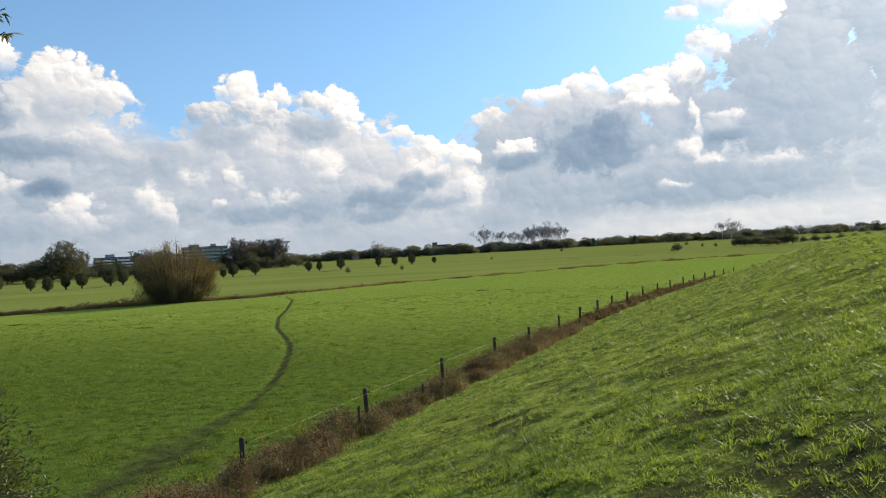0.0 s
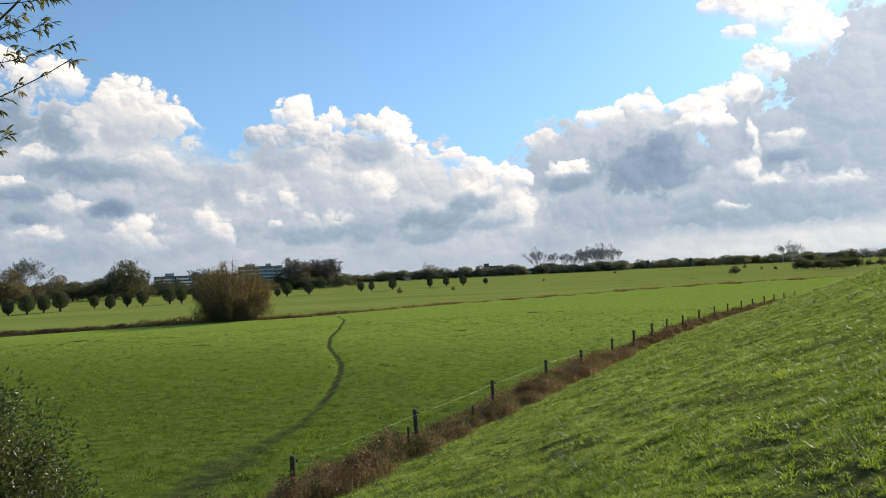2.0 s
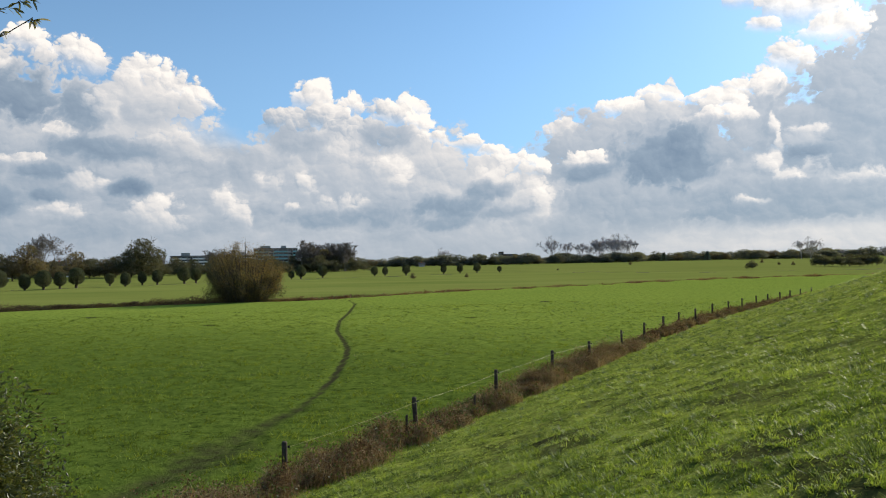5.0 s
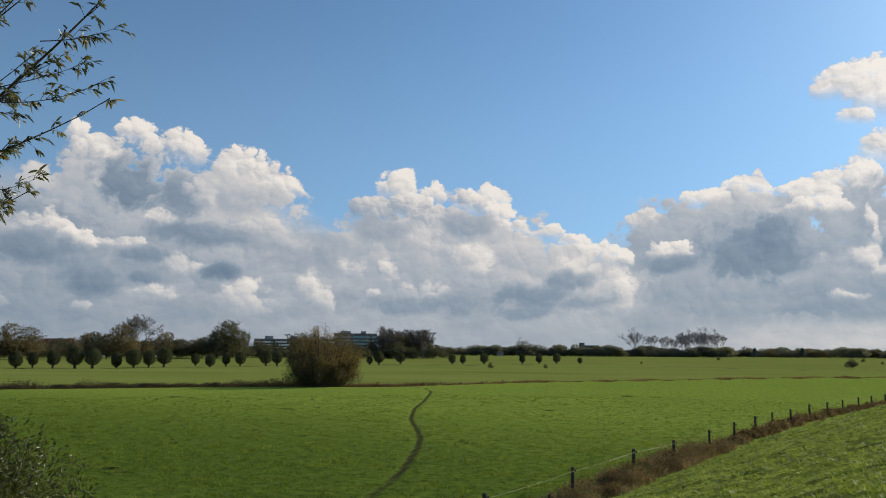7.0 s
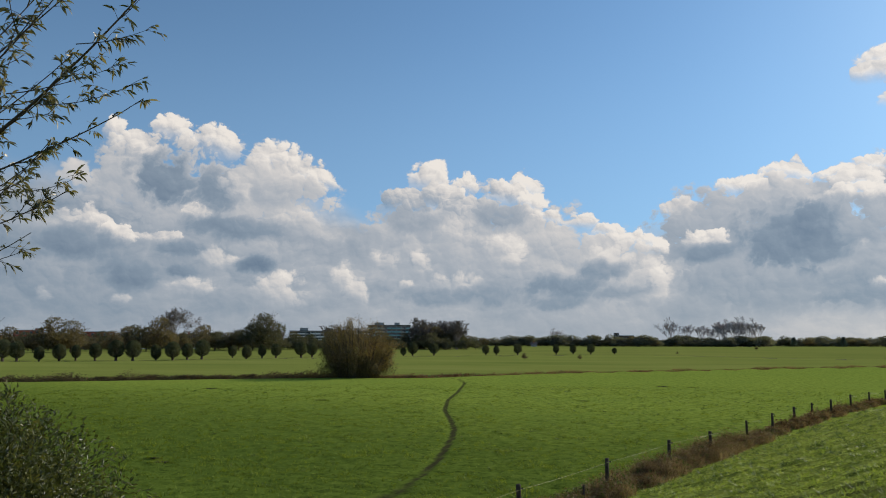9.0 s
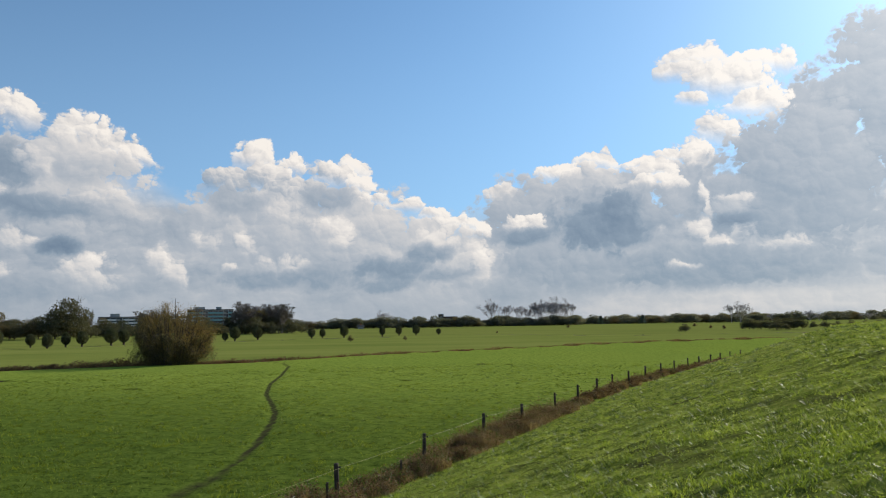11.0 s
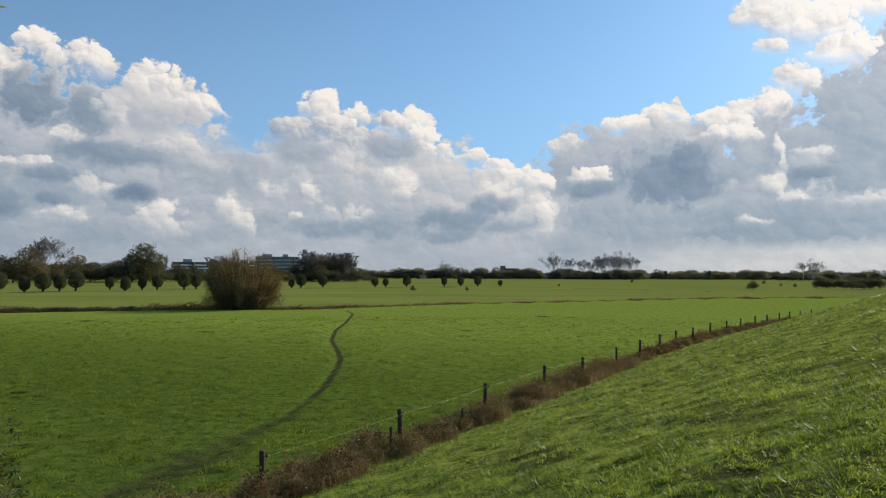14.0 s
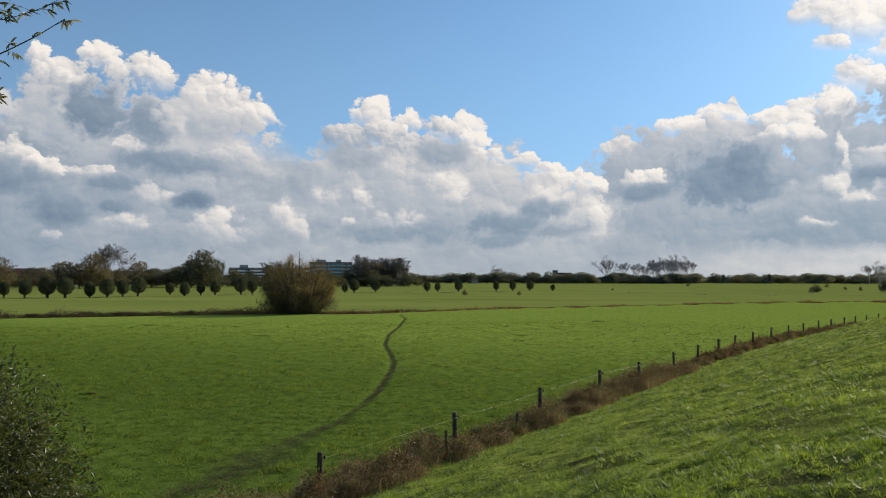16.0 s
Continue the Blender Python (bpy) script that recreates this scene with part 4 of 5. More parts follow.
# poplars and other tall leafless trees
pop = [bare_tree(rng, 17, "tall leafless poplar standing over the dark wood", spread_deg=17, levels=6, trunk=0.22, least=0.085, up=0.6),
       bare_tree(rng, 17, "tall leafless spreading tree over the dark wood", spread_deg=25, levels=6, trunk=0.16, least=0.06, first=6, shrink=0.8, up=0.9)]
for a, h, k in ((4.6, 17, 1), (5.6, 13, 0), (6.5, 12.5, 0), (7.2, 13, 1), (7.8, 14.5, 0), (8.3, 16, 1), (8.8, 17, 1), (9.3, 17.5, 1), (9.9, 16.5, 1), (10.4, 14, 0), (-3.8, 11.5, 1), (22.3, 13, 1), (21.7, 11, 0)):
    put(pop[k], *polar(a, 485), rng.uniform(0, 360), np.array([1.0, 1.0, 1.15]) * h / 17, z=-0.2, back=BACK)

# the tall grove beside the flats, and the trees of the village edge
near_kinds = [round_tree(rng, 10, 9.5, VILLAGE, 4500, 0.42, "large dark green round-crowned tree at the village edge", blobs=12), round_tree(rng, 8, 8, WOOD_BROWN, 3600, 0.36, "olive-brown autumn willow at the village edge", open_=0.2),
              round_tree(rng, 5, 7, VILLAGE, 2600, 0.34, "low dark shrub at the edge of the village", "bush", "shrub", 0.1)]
slender = [bare_tree(rng, 13, "tall slender leafless tree in a dense grove", spread_deg=14, levels=6, trunk=0.25, least=0.075, up=0.8, mat=BROWN_TWIG, first=6), bare_tree(rng, 12, "half-bare brown tree in a dense grove", spread_deg=20, levels=6, trunk=0.2, least=0.075, mat=BROWN_TWIG, first=6)]
for i in range(22):
    put(slender[i % 2], *polar(-14.2 + 3.3 * i / 21 + rng.uniform(-0.1, 0.1), 300 * rng.uniform(0.96, 1.06)), rng.uniform(0, 360), rng.uniform(0.9, 1.12), z=-0.2, back=BACK)
for a, dist, h, k in ((-13.6, 296, 8, 1), (-12.7, 296, 7.5, 1), (-11.8, 300, 7, 0), (-10.9, 310, 6.5, 1), (-25.5, 262, 10.2, 0), (-26.3, 265, 8, 0), (-24.9, 266, 6.0, 0), (-32.7, 250, 8.6, 1), (-33.6, 252, 6.5, 1),
                      (-35.8, 245, 7.4, 1), (-37.9, 248, 7.4, 1), (-36.9, 252, 5.6, 1), (-34.8, 250, 6.6, 1), (-31.2, 256, 5.2, 1), (-38.4, 240, 7.6, 1), (-39.4, 238, 8.2, 1), (-40.6, 236, 6.6, 1), (-42, 236, 8.2, 1), (-43.5, 236, 9, 1), (-45, 236, 9, 1), (-30.0, 262, 6.8, 1), (-29.0, 266, 5.6, 0), (-28.0, 270, 5.6, 1), (-27.3, 270, 6.2, 0), (-23.4, 300, 6.0, 1), (-22.2, 305, 5.4, 0), (-20.8, 310, 6.2, 1), (-19.4, 300, 5.6, 0), (-18.0, 300, 5.2, 1), (-16.4, 305, 5.0, 0), (-15.2, 300, 5.6, 1)):
    put(near_kinds[k], *polar(a, dist), rng.uniform(0, 360), (1.1 if abs(a + 41) < 1.5 or abs(a + 36.8) < 1.3 else 1.45) * h / (10, 8, 5)[k], z=-0.08 * h, back=BACK)
for i in range(84):
    a = -46 + 36 * i / 83 + rng.uniform(-0.3, 0.3)
    put(near_kinds[2], *polar(a, 285 * rng.uniform(0.97, 1.08)), rng.uniform(0, 360), np.array([1.3, 1.3, 1.4]) * rng.uniform(0.7, 1.2), z=-0.4, back=BACK)
for i in range(34):
    a = -46 + 36 * i / 33 + rng.uniform(-0.4, 0.4)
    k = rng.integers(2)
    put(near_kinds[k], *polar(a, 340 * rng.uniform(0.97, 1.05)), rng.uniform(0, 360), (5.5 if abs(a + 41) < 1.8 or abs(a + 36.8) < 1.6 else rng.uniform(9, 12) if a < -29.5 else rng.uniform(7.5, 9.5) if a < -24.5 else rng.uniform(4, 5.5)) / (10, 8)[k], z=-0.2, back=BACK)
for a, h in ((-24.4, 10.5), (-21.0, 12), (-20.2, 12.5), (-19.4, 11.5), (-39.6, 10), (-26.4, 9)):
    put(slender[rng.integers(2)], *polar(a, 330), rng.uniform(0, 360), h / 12.5, z=-0.2, back=BACK)
lone = bare_tree(rng, 13.6, "big leafless tree with a wide fan of twigs", spread_deg=33, levels=7, trunk=0.24, least=0.04, first=7, shrink=0.76, up=0.22, mat=BROWN_TWIG)
put(lone, *polar(-31.7, 290), 40, np.array([1.15, 1.15, 1.28]), z=-0.2, back=BACK)
put(lone, *polar(-45.8, 300), 140, 0.8, z=-0.2, back=BACK)
discard([lone])

# the dark trimmed hedge and shrubs out in the far fields
for i in range(15):
    put(near_kinds[2], *polar(22.6 + 3.6 * i / 14, 305 + rng.uniform(-3, 3)), rng.uniform(0, 360), np.array([0.62, 0.62, 0.85]) * rng.uniform(0.85, 1.1), z=-0.1)
for a in (26.9, 27.6, 28.4, 29.2, 30.0, 30.8, 31.8, 33, 34):
    put(near_kinds[2], *polar(a, 330), rng.uniform(0, 360), 0.62 * rng.uniform(0.8, 1.15), z=-0.1)
for a, dist, h in ((18.55, 262, 3.1), (10.2, 436, 2.2), (19.2, 420, 2.4), (21.2, 330, 1.8), (24.6, 290, 3.6), (25.2, 292, 2.5), (20.3, 350, 1.7), (4.9, 300, 1.1), (-2.0, 208, 1.4), (-6.1, 203, 1.9)):
    put(near_kinds[1 if h < 2.5 else 2], *polar(a, dist), rng.uniform(0, 360), h / (8 if h < 2.5 else 5), z=-0.05)
discard([*far_kinds, fir, *pop, *near_kinds, *slender])


# ---- buildings of the village edge ----
def flats(name, label, az0, az1, dist, base, top, floors, bays, wall, panel, roof_boxes):
    top = EYE + (top - EYE) * BACK
    (x0, y0), (x1, y1) = polar(az0, dist * BACK), polar(az1, dist * BACK)
    width = math.hypot(x1 - x0, y1 - y0)
    b = thing(name, label, "apartment building", (x0, y0, 0), math.degrees(math.atan2(y1 - y0, x1 - x0)))
    part("wall", box(0, 0.6, base, width, 12, top), wall, b)
    part("roof", box(-0.3, 0.3, top, width + 0.3, 12.3, top + 0.5), ROOF, b)
    for u0, u1, h in roof_boxes:
        part("lift_housing", box(u0 * width, 2, top + 0.5, u1 * width, 8, top + 0.5 + h), RENDERED, b)
    fh, bw = (top - base) / floors, width / bays
    pane = mesh_of("window", *joined([box(0.25, 0.55, 1.0, bw * 0.55, 0.66, fh - 0.35), box(bw * 0.58, 0.55, 0.1, bw - 0.25, 0.66, fh - 0.35)]), GLASS)
    rail = mesh_of("balcony", *joined([box(0.0, -0.9, -0.12, bw * 0.94, 0.62, 0.06), box(0.0, -0.9, 0.06, bw * 0.94, -0.82, 1.05), box(0, -0.85, 0.06, 0.08, 0.6, fh - 0.2)]), panel)
    for i in range(floors):
        for j in range(bays):
            for nm, me in (("window", pane), ("balcony", rail)):
                if nm == "balcony" and (j % 4 == 3):
                    continue
                o = new(nm, me)
                o.parent, o.location = b, (j * bw, 0, base + i * fh)
    return b


flats("apartment_building", "grey six-storey apartment block with pale balconies behind trees", -23.7, -17.6, 430, 0, 9.8, 5, 16, RENDERED, WHITE, ((0.12, 0.22, 2.2), (0.42, 0.52, 2.2), (0.78, 0.85, 2.0)))
flats("apartment_building", "taller apartment block with blue-green balcony panels", -17.9, -14.7, 440, 0, 13.4, 6, 9, RENDERED, TEAL, ((0.15, 0.38, 1.9), (0.62, 0.74, 1.9)))


def house(label, az, dist, width, depth, eaves, ridge, wall, roof, base=0.0, flat=False, rows=1):
    width, depth, eaves, ridge = width * BACK, depth * BACK, EYE + (eaves - EYE) * BACK, EYE + (ridge - EYE) * BACK
    x, y = polar(az, dist * BACK)
    h = thing("house", label, "house", (x, y, 0), -az)
    part("wall", box(-width / 2, 0, base, width / 2, depth, eaves), wall, h)
    if flat:
        part("roof", box(-width / 2 - 0.2, -0.2, eaves, width / 2 + 0.2, depth + 0.2, eaves + 0.4), WHITE, h, "pale roof edge")
    else:
        w, d = width / 2 + 0.4, depth
        v = [(-w, -0.4, eaves), (w, -0.4, eaves), (w, d + 0.4, eaves), (-w, d + 0.4, eaves), (-w, d / 2, ridge), (w, d / 2, ridge)]
        bm = bmesh.new()
        vs = [bm.verts.new(p) for p in v]
        for f in ((0, 1, 5, 4), (2, 3, 4, 5), (3, 0, 4), (1, 2, 5), (0, 3, 2, 1)):
            bm.faces.new([vs[i] for i in f])
        part("roof", bm, roof, h)
        part("chimney", box(-0.4, d / 2 - 0.4, ridge - 0.5, 0.4, d / 2 + 0.4, ridge + 0.9), BRICK, h)
    n = max(2, int(width / 3.2))
    for r in range(rows):
        z0 = base + (eaves - base) * (r + 0.3) / rows
        for i in range(n):
            cx = -width / 2 + width * (i + 0.5) / n
            win = part("window", box(cx - 0.7, -0.05, z0, cx + 0.7, 0.06, z0 + (eaves - base) / rows * 0.5), WHITE, h, "white window frame")
            part("pane", box(cx - 0.58, -0.09, z0 + 0.1, cx + 0.58, -0.05, z0 + (eaves - base) / rows * 0.5 - 0.1), GLASS, win)
    return h


house("long red-brick building with a pale roof edge", -36.7, 360, 12.5, 10, 8.3, 10, BRICK, ROOF, flat=True, rows=3)
house("red-brick building block with a pale roof edge", -41.0, 350, 10, 10, 8.7, 10, BRICK, ROOF, flat=True, rows=3)
house("taller red-brick stair tower beside the brick block", -40.3, 349, 3.2, 8, 9.4, 10, BRICK, ROOF, flat=True, rows=3)
house("white house with a dark roof among trees", -30.8, 320, 6.5, 7, 4.9, 7.4, WHITE, ROOF)
house("small white house with a dark roof behind pollards", -37.2, 310, 4.0, 6, 4.0, 6.0, WHITE, ROOF)
house("small white house with a dark tiled roof", -33.9, 318, 4.2, 6, 3.6, 5.4, WHITE, ROOF)
house("small house with an orange tiled roof in a garden", -43.0, 330, 6.0, 7, 4.0, 6.8, BROWN_BRICK, TILES)
house("low farm shed with a pale front by the wood", -5.4, 440, 3.4, 6, 2.6, 3.8, RENDERED, ROOF, rows=0)
house("dark flat-topped building rising over the wood", 1.3, 500, 10.5, 9, 8.0, 9, BROWN_BRICK, ROOF, flat=True, rows=2)
house("small dark tower on the building over the wood", 0.65, 498, 3.4, 5, 9.6, 9, BROWN_BRICK, ROOF, flat=True, rows=2)
for a, dd, w in ((19.5, 575, 6), (24.5, 600, 8)):
    house("distant farmhouse with a dark roof in the trees", a, dd, w, 7, 3.0, 5.6, BROWN_BRICK, ROOF, rows=0)


# ---- fence ----
def build_fence():
    fence = thing("fence", "row of dark weathered wooden posts with a yellow-green fence tape", "fence")
    stations = [0, 5.9, 11.6, 17.4, 22.4, 27.9, 32.4, 36.8, 40.7, 45.3, 50.3, 55.5, 60.0, 64.9, 68.9, 73.2, 76.7, 80.3, 84.2]
    tops = []
    for i, s in enumerate(stations):
        x, y = np.interp(s, LINE_S, LINE[:, 0]), np.interp(s, LINE_S, LINE[:, 1])
        z = float(ground_height(np.array([x]), np.array([y]))[0])
        r, h = rng.uniform(0.062, 0.078), rng.uniform(1.06, 1.16)
        lean = rng.normal(0, 0.012, 2)
        zs = np.array([-0.3, 0.0, 0.4, 0.8, h - 0.03, h, h + 0.004])
        p = np.stack([lean[0] * zs, lean[1] * zs, zs], 1)
        v, f = tube(p, r * np.array([1.08, 1.05, 1.0, 0.97, 0.96, 0.82, 0.02]), 9)
        post = part("post", (v + rng.normal(0, 0.002, v.shape), f), POST, fence, smooth=True)
        post.location = (x, y, z)
        part("insulator", joined([tube([(0, 0, 0), (0.05, 0, 0)], [0.012, 0.012], 6), tube([(0.05, 0, -0.03), (0.05, 0, 0.03)], [0.02, 0.02], 6)]), PLASTIC, post).location = (r * 0.9 + lean[0], lean[1], h - 0.12)
        tops.append((s, np.array([x + r + 0.05, y, z + h - 0.12])))
    tops.sort(key=lambda t: t[0])
    for (s0, a), (s1, b) in zip(tops[:-1], tops[1:]):
        t = np.linspace(0, 1, 9)[:, None]
        p = a + (b - a) * t
        p[:, 2] -= (0.03 * 4 * t * (1 - t))[:, 0]
        part("fence_tape", tube(p, 0.0035 if s0 < 20 else 0.0014, 4), TAPE, fence, "yellow-green electric fence tape")
    for s, off, h in ((4.9, 0.25, 0.75), (9.2, 0.3, 0.6)):
        x, y = np.interp(s, LINE_S, LINE[:, 0]) + off, np.interp(s, LINE_S, LINE[:, 1])
        part("stake", tube([(x, y, -0.2), (x, y, h * 0.9), (x + 0.01, y, h), (x + 0.01, y, h + 0.003)], [0.04, 0.038, 0.034, 0.002], 7), POST, fence, "short dark stake")
    return fence


build_fence()


# ---- near willow shrub and overhanging willow on the slope ----
def slope_shrub(x, y, top_z):
    base = float(ground_height(np.array([x]), np.array([y]))[0])
    h = top_z - base
    sh = thing("willow_shrub", "dense leafy olive-green shrub with upright shoots on the dike slope", "shrub", (x, y, base - 0.05))
    stems, at, way = [], [], []
    for i in range(260):
        a, q = rng.uniform(0, 2 * np.pi), np.sqrt(rng.random())
        reach = 2.15 * q
        end = np.array([np.cos(a) * reach, np.sin(a) * reach, h * (1.0 - 0.55 * q**2.4) * rng.uniform(0.72, 1.02)])
        p = limb((np.cos(a) * 0.35 * q, np.sin(a) * 0.35 * q, 0), end, -0.25 * q, 0.12, rng, 9)
        stems.append(tube(p, np.linspace(0.022, 0.003, 9), 4))
        m = 340
        t = rng.uniform(0.22, 1.0, m)
        k = np.minimum((t * 8).astype(int), 7)
        fr = (t * 8 - k)[:, None]
        pos = p[k] * (1 - fr) + p[k + 1] * fr
        along = unit(p[k + 1] - p[k])
        out = unit(np.cross(along, rng.normal(size=(m, 3))))
        at.append(pos + out * 0.05 * (1.4 - t)[:, None] * rng.uniform(0, 2.4, (m, 1)))
        way.append(out * 0.9 + along * 0.8)
    inner, iw = clump_points([(0, 0, h * 0.46, 2.2, 2.2, h * 0.46), (0.5, -0.3, h * 0.64, 1.6, 1.6, h * 0.32), (-0.5, 0.2, h * 0.66, 1.5, 1.5, h * 0.32), (0.8, 0.6, h * 0.36, 1.4, 1.4, h * 0.34)], 70000, rng, 0.3)
    inner[:, 2] = np.clip(inner[:, 2], 0.1, None)
    at, way = np.concatenate([*at, inner]), np.concatenate([*way, iw + rng.normal(size=inner.shape)])
    part("stem", joined(stems), TWIG, sh)
    part("leaves", leaves(at, way, 0.072 * rng.uniform(0.6, 1.35, len(at)), 0.027, rng), OLIVE, sh)
    return sh


slope_shrub(-7.2, 7.7, 4.72)


def leaning_willow():
    bx, by = -10.6, 7.2
    base = float(ground_height(np.array([bx]), np.array([by]))[0])
    tree = thing("willow_tree", "willow tree with narrow grey-green leaves on thin drooping twigs", "tree")
    wood = [tube(limb((bx, by, base - 0.2), (-9.6, 6.9, 5.4), 0, 0.08, rng, 8), np.linspace(0.20, 0.12, 8), 9)]
    # branches: start, end, sag, thickness
    mains = [((-9.4, 6.7, 5.3), (-3.9, 6.45, 8.85), 0.35, 0.042), ((-9.2, 6.6, 6.0), (-4.38, 6.71, 7.50), 0.10, 0.022), ((-9.0, 6.5, 6.0), (-4.9, 6.23, 8.55), 0.20, 0.026), ((-9.2, 6.6, 6.2), (-4.85, 6.43, 8.7), 0.15, 0.026),
             ((-9.0, 6.5, 5.2), (-5.26, 6.56, 7.05), 0.40, 0.018), ((-9.0, 6.6, 5.2), (-5.2, 6.73, 6.6), -0.05, 0.018), ((-9.0, 6.6, 4.9), (-5.5, 6.66, 6.15), 0.0, 0.014), ((-9.0, 6.5, 5.4), (-5.4, 6.59, 6.95), 0.10, 0.016)]
    for i in range(15):
        # thin shoots thick with leaves, nearer the stem
        x, z = rng.uniform(-6.7, -5.05), 6.7 + 2.5 * (i + rng.random()) / 15
        mains.append(((-9.1, 6.6, 4.9 + 0.1 * i), (x, rng.uniform(6.2, 6.9), z), rng.uniform(-0.1, 0.3), 0.014))
    side = [((-5.5, 6.19, 7.51), (-4.58, 6.56, 7.85), 0.05, 0.007), ((-5.3, 6.4, 7.45), (-4.5, 6.67, 7.68), 0.05, 0.006), ((-4.85, 6.3, 8.0), (-4.2, 6.54, 8.2), 0.03, 0.006), ((-5.67, 6.46, 6.6), (-5.05, 6.68, 6.78), 0.05, 0.005)]
    at, way = [], []

    def spurs(p, n, lo):
        """Short shoots along a branch, with a bunch of hanging leaves on each."""
        last = len(p) - 1
        for t in rng.uniform(lo, 1.0, n):
            i = min(int(t * last), last - 1)
            o = p[i] + (p[i + 1] - p[i]) * (t * last - i)
            d = unit(unit(p[i + 1] - p[i]) * 1.0 + rng.normal(0, 0.6, 3))
            q = limb(o, o + d * rng.uniform(0.06, 0.26), -0.01, 0.012, rng, 5)
            wood.append(tube(q, np.linspace(0.0032, 0.0014, 5), 3))
            for u in np.sort(rng.uniform(0.35, 1.0, rng.integers(4, 9))):
                j = min(int(u * 4), 3)
                at.append(q[j] + (q[j + 1] - q[j]) * (u * 4 - j))
                way.append(unit(unit(q[j + 1] - q[j]) * 0.9 + rng.normal(0, 0.45, 3) + [0, 0, -0.6]))

    for st, en, sag, r in mains:
        p = limb(st, en, sag, 0.06, rng, 18)
        p[-4:, 2] += np.array([0, 0.01, 0.03, 0.07])
        wood.append(tube(p, np.linspace(r, 0.004, 18), 6))
        spurs(p, 14, 0.5)
        for k in range(5):
            i = rng.integers(7, 16)
            d = unit(unit(p[i + 1] - p[i]) * 1.2 + rng.normal(0, 0.42, 3))
            q = limb(p[i], p[i] + d * rng.uniform(0.3, 0.65), 0.03, 0.03, rng, 8)
            wood.append(tube(q, np.linspace(0.007, 0.002, 8), 4))
            spurs(q, 6, 0.15)
    for st, en, sag, r in side:
        p = limb(st, en, sag, 0.03, rng, 8)
        wood.append(tube(p, np.linspace(r, 0.002, 8), 4))
        spurs(p, 13, 0.2)
    part("trunk", joined(wood), TWIG, tree, smooth=True)
    at, way = np.array(at), np.array(way)
    n = len(at)
    # narrow leaves in two folded halves
    length, width = 0.098 * rng.uniform(0.55, 1.25, n)[:, None], 0.020 * rng.uniform(0.8, 1.3, n)[:, None]
    side = unit(np.cross(way, rng.normal(size=(n, 3))))
    nrm = np.cross(side, way)
    m1, m2, tip = at + way * length * 0.3, at + way * length * 0.68, at + way * length - [0, 0, 0.012]
    v = np.stack([at, m1 + side * width * 0.5 + nrm * 0.002, m2 + side * width * 0.42, tip, m2 - side * width * 0.42, m1 - side * width * 0.5 + nrm * 0.002], 1)
    base_i = np.arange(n)[:, None] * 6
    f = np.concatenate([base_i + [[0, 1, 5]], base_i + [[1, 2, 4]], base_i + [[1, 4, 5]], base_i + [[2, 3, 4]]])
    part("leaves", (v.reshape(-1, 3), f), WILLOW, tree, "narrow grey-green to yellow leaves")
    return tree


leaning_willow()


# ---- grass, weeds, reeds ----
def scatter_grass(name, label, n, r0, r1, az0, az1, power, keep, height, width, mat, three, lean=0.5, bend=0.5, thin=None):
    """Blades over a fan of ground round the foot of the viewpoint, denser near it."""
    u = rng.random(n)
    r = (r0**power + u * (r1**power - r0**power)) ** (1 / power)
    a = np.radians(rng.uniform(az0, az1, n))
    x, y = r * np.sin(a), r * np.cos(a)
    s, d = along_line(x, y)
    ok = keep(x, y, s, d)
    x, y, r = x[ok], y[ok], r[ok]
    z = ground_height(x, y)
    at = np.stack([x, y, z - 0.01], 1)
    h, w = height(x, y, r), width(r)
    ob = new(name, mesh_of(name, *blades(at, h * rng.uniform(0.55, 1.3, len(x)), w, rng, lean, bend, three=three), mat))
    return tagged(ob, label, "grass", kind="stuff")


def on_bank(x, y, s, d):
    return (d > 0.4) & (rng.random(len(x)) > bare_ground(x, y, d) * 0.72)


def tuft_height(lo, hi):
    return lambda x, y, r: lo + (hi - lo) * smooth(fbm(x + 70, y - 30, 0.7, 4), 0.38, 0.72)


def clumpy(lo, hi):
    """Short sward with taller, darker tufts standing out of it."""
    def h(x, y, r):
        tuft = smooth(fbm(x - 31, y + 8, 1.7, 2), 0.50, 0.76) * (0.45 + 0.75 * fbm(x + 9, y - 4, 0.35, 2))
        return lo + (hi - lo) * tuft + 0.03 * fbm(x, y, 3.0, 2)
    return h


scatter_grass("dike_grass", "uneven glossy green grass on the dike slope near the path", 150000, 1.5, 14, -40, 62, 1.1, on_bank, clumpy(0.03, 0.10), lambda r: 0.0055 + 0.0004 * r, GRASS, False, 0.9, 0.9)
scatter_grass("dike_grass", "green tufted grass along the dike slope", 200000, 12, 95, -25, 60, 0.9, on_bank, clumpy(0.025, 0.11), lambda r: 0.005 + 0.00045 * r, GRASS, False, 0.9, 0.9)


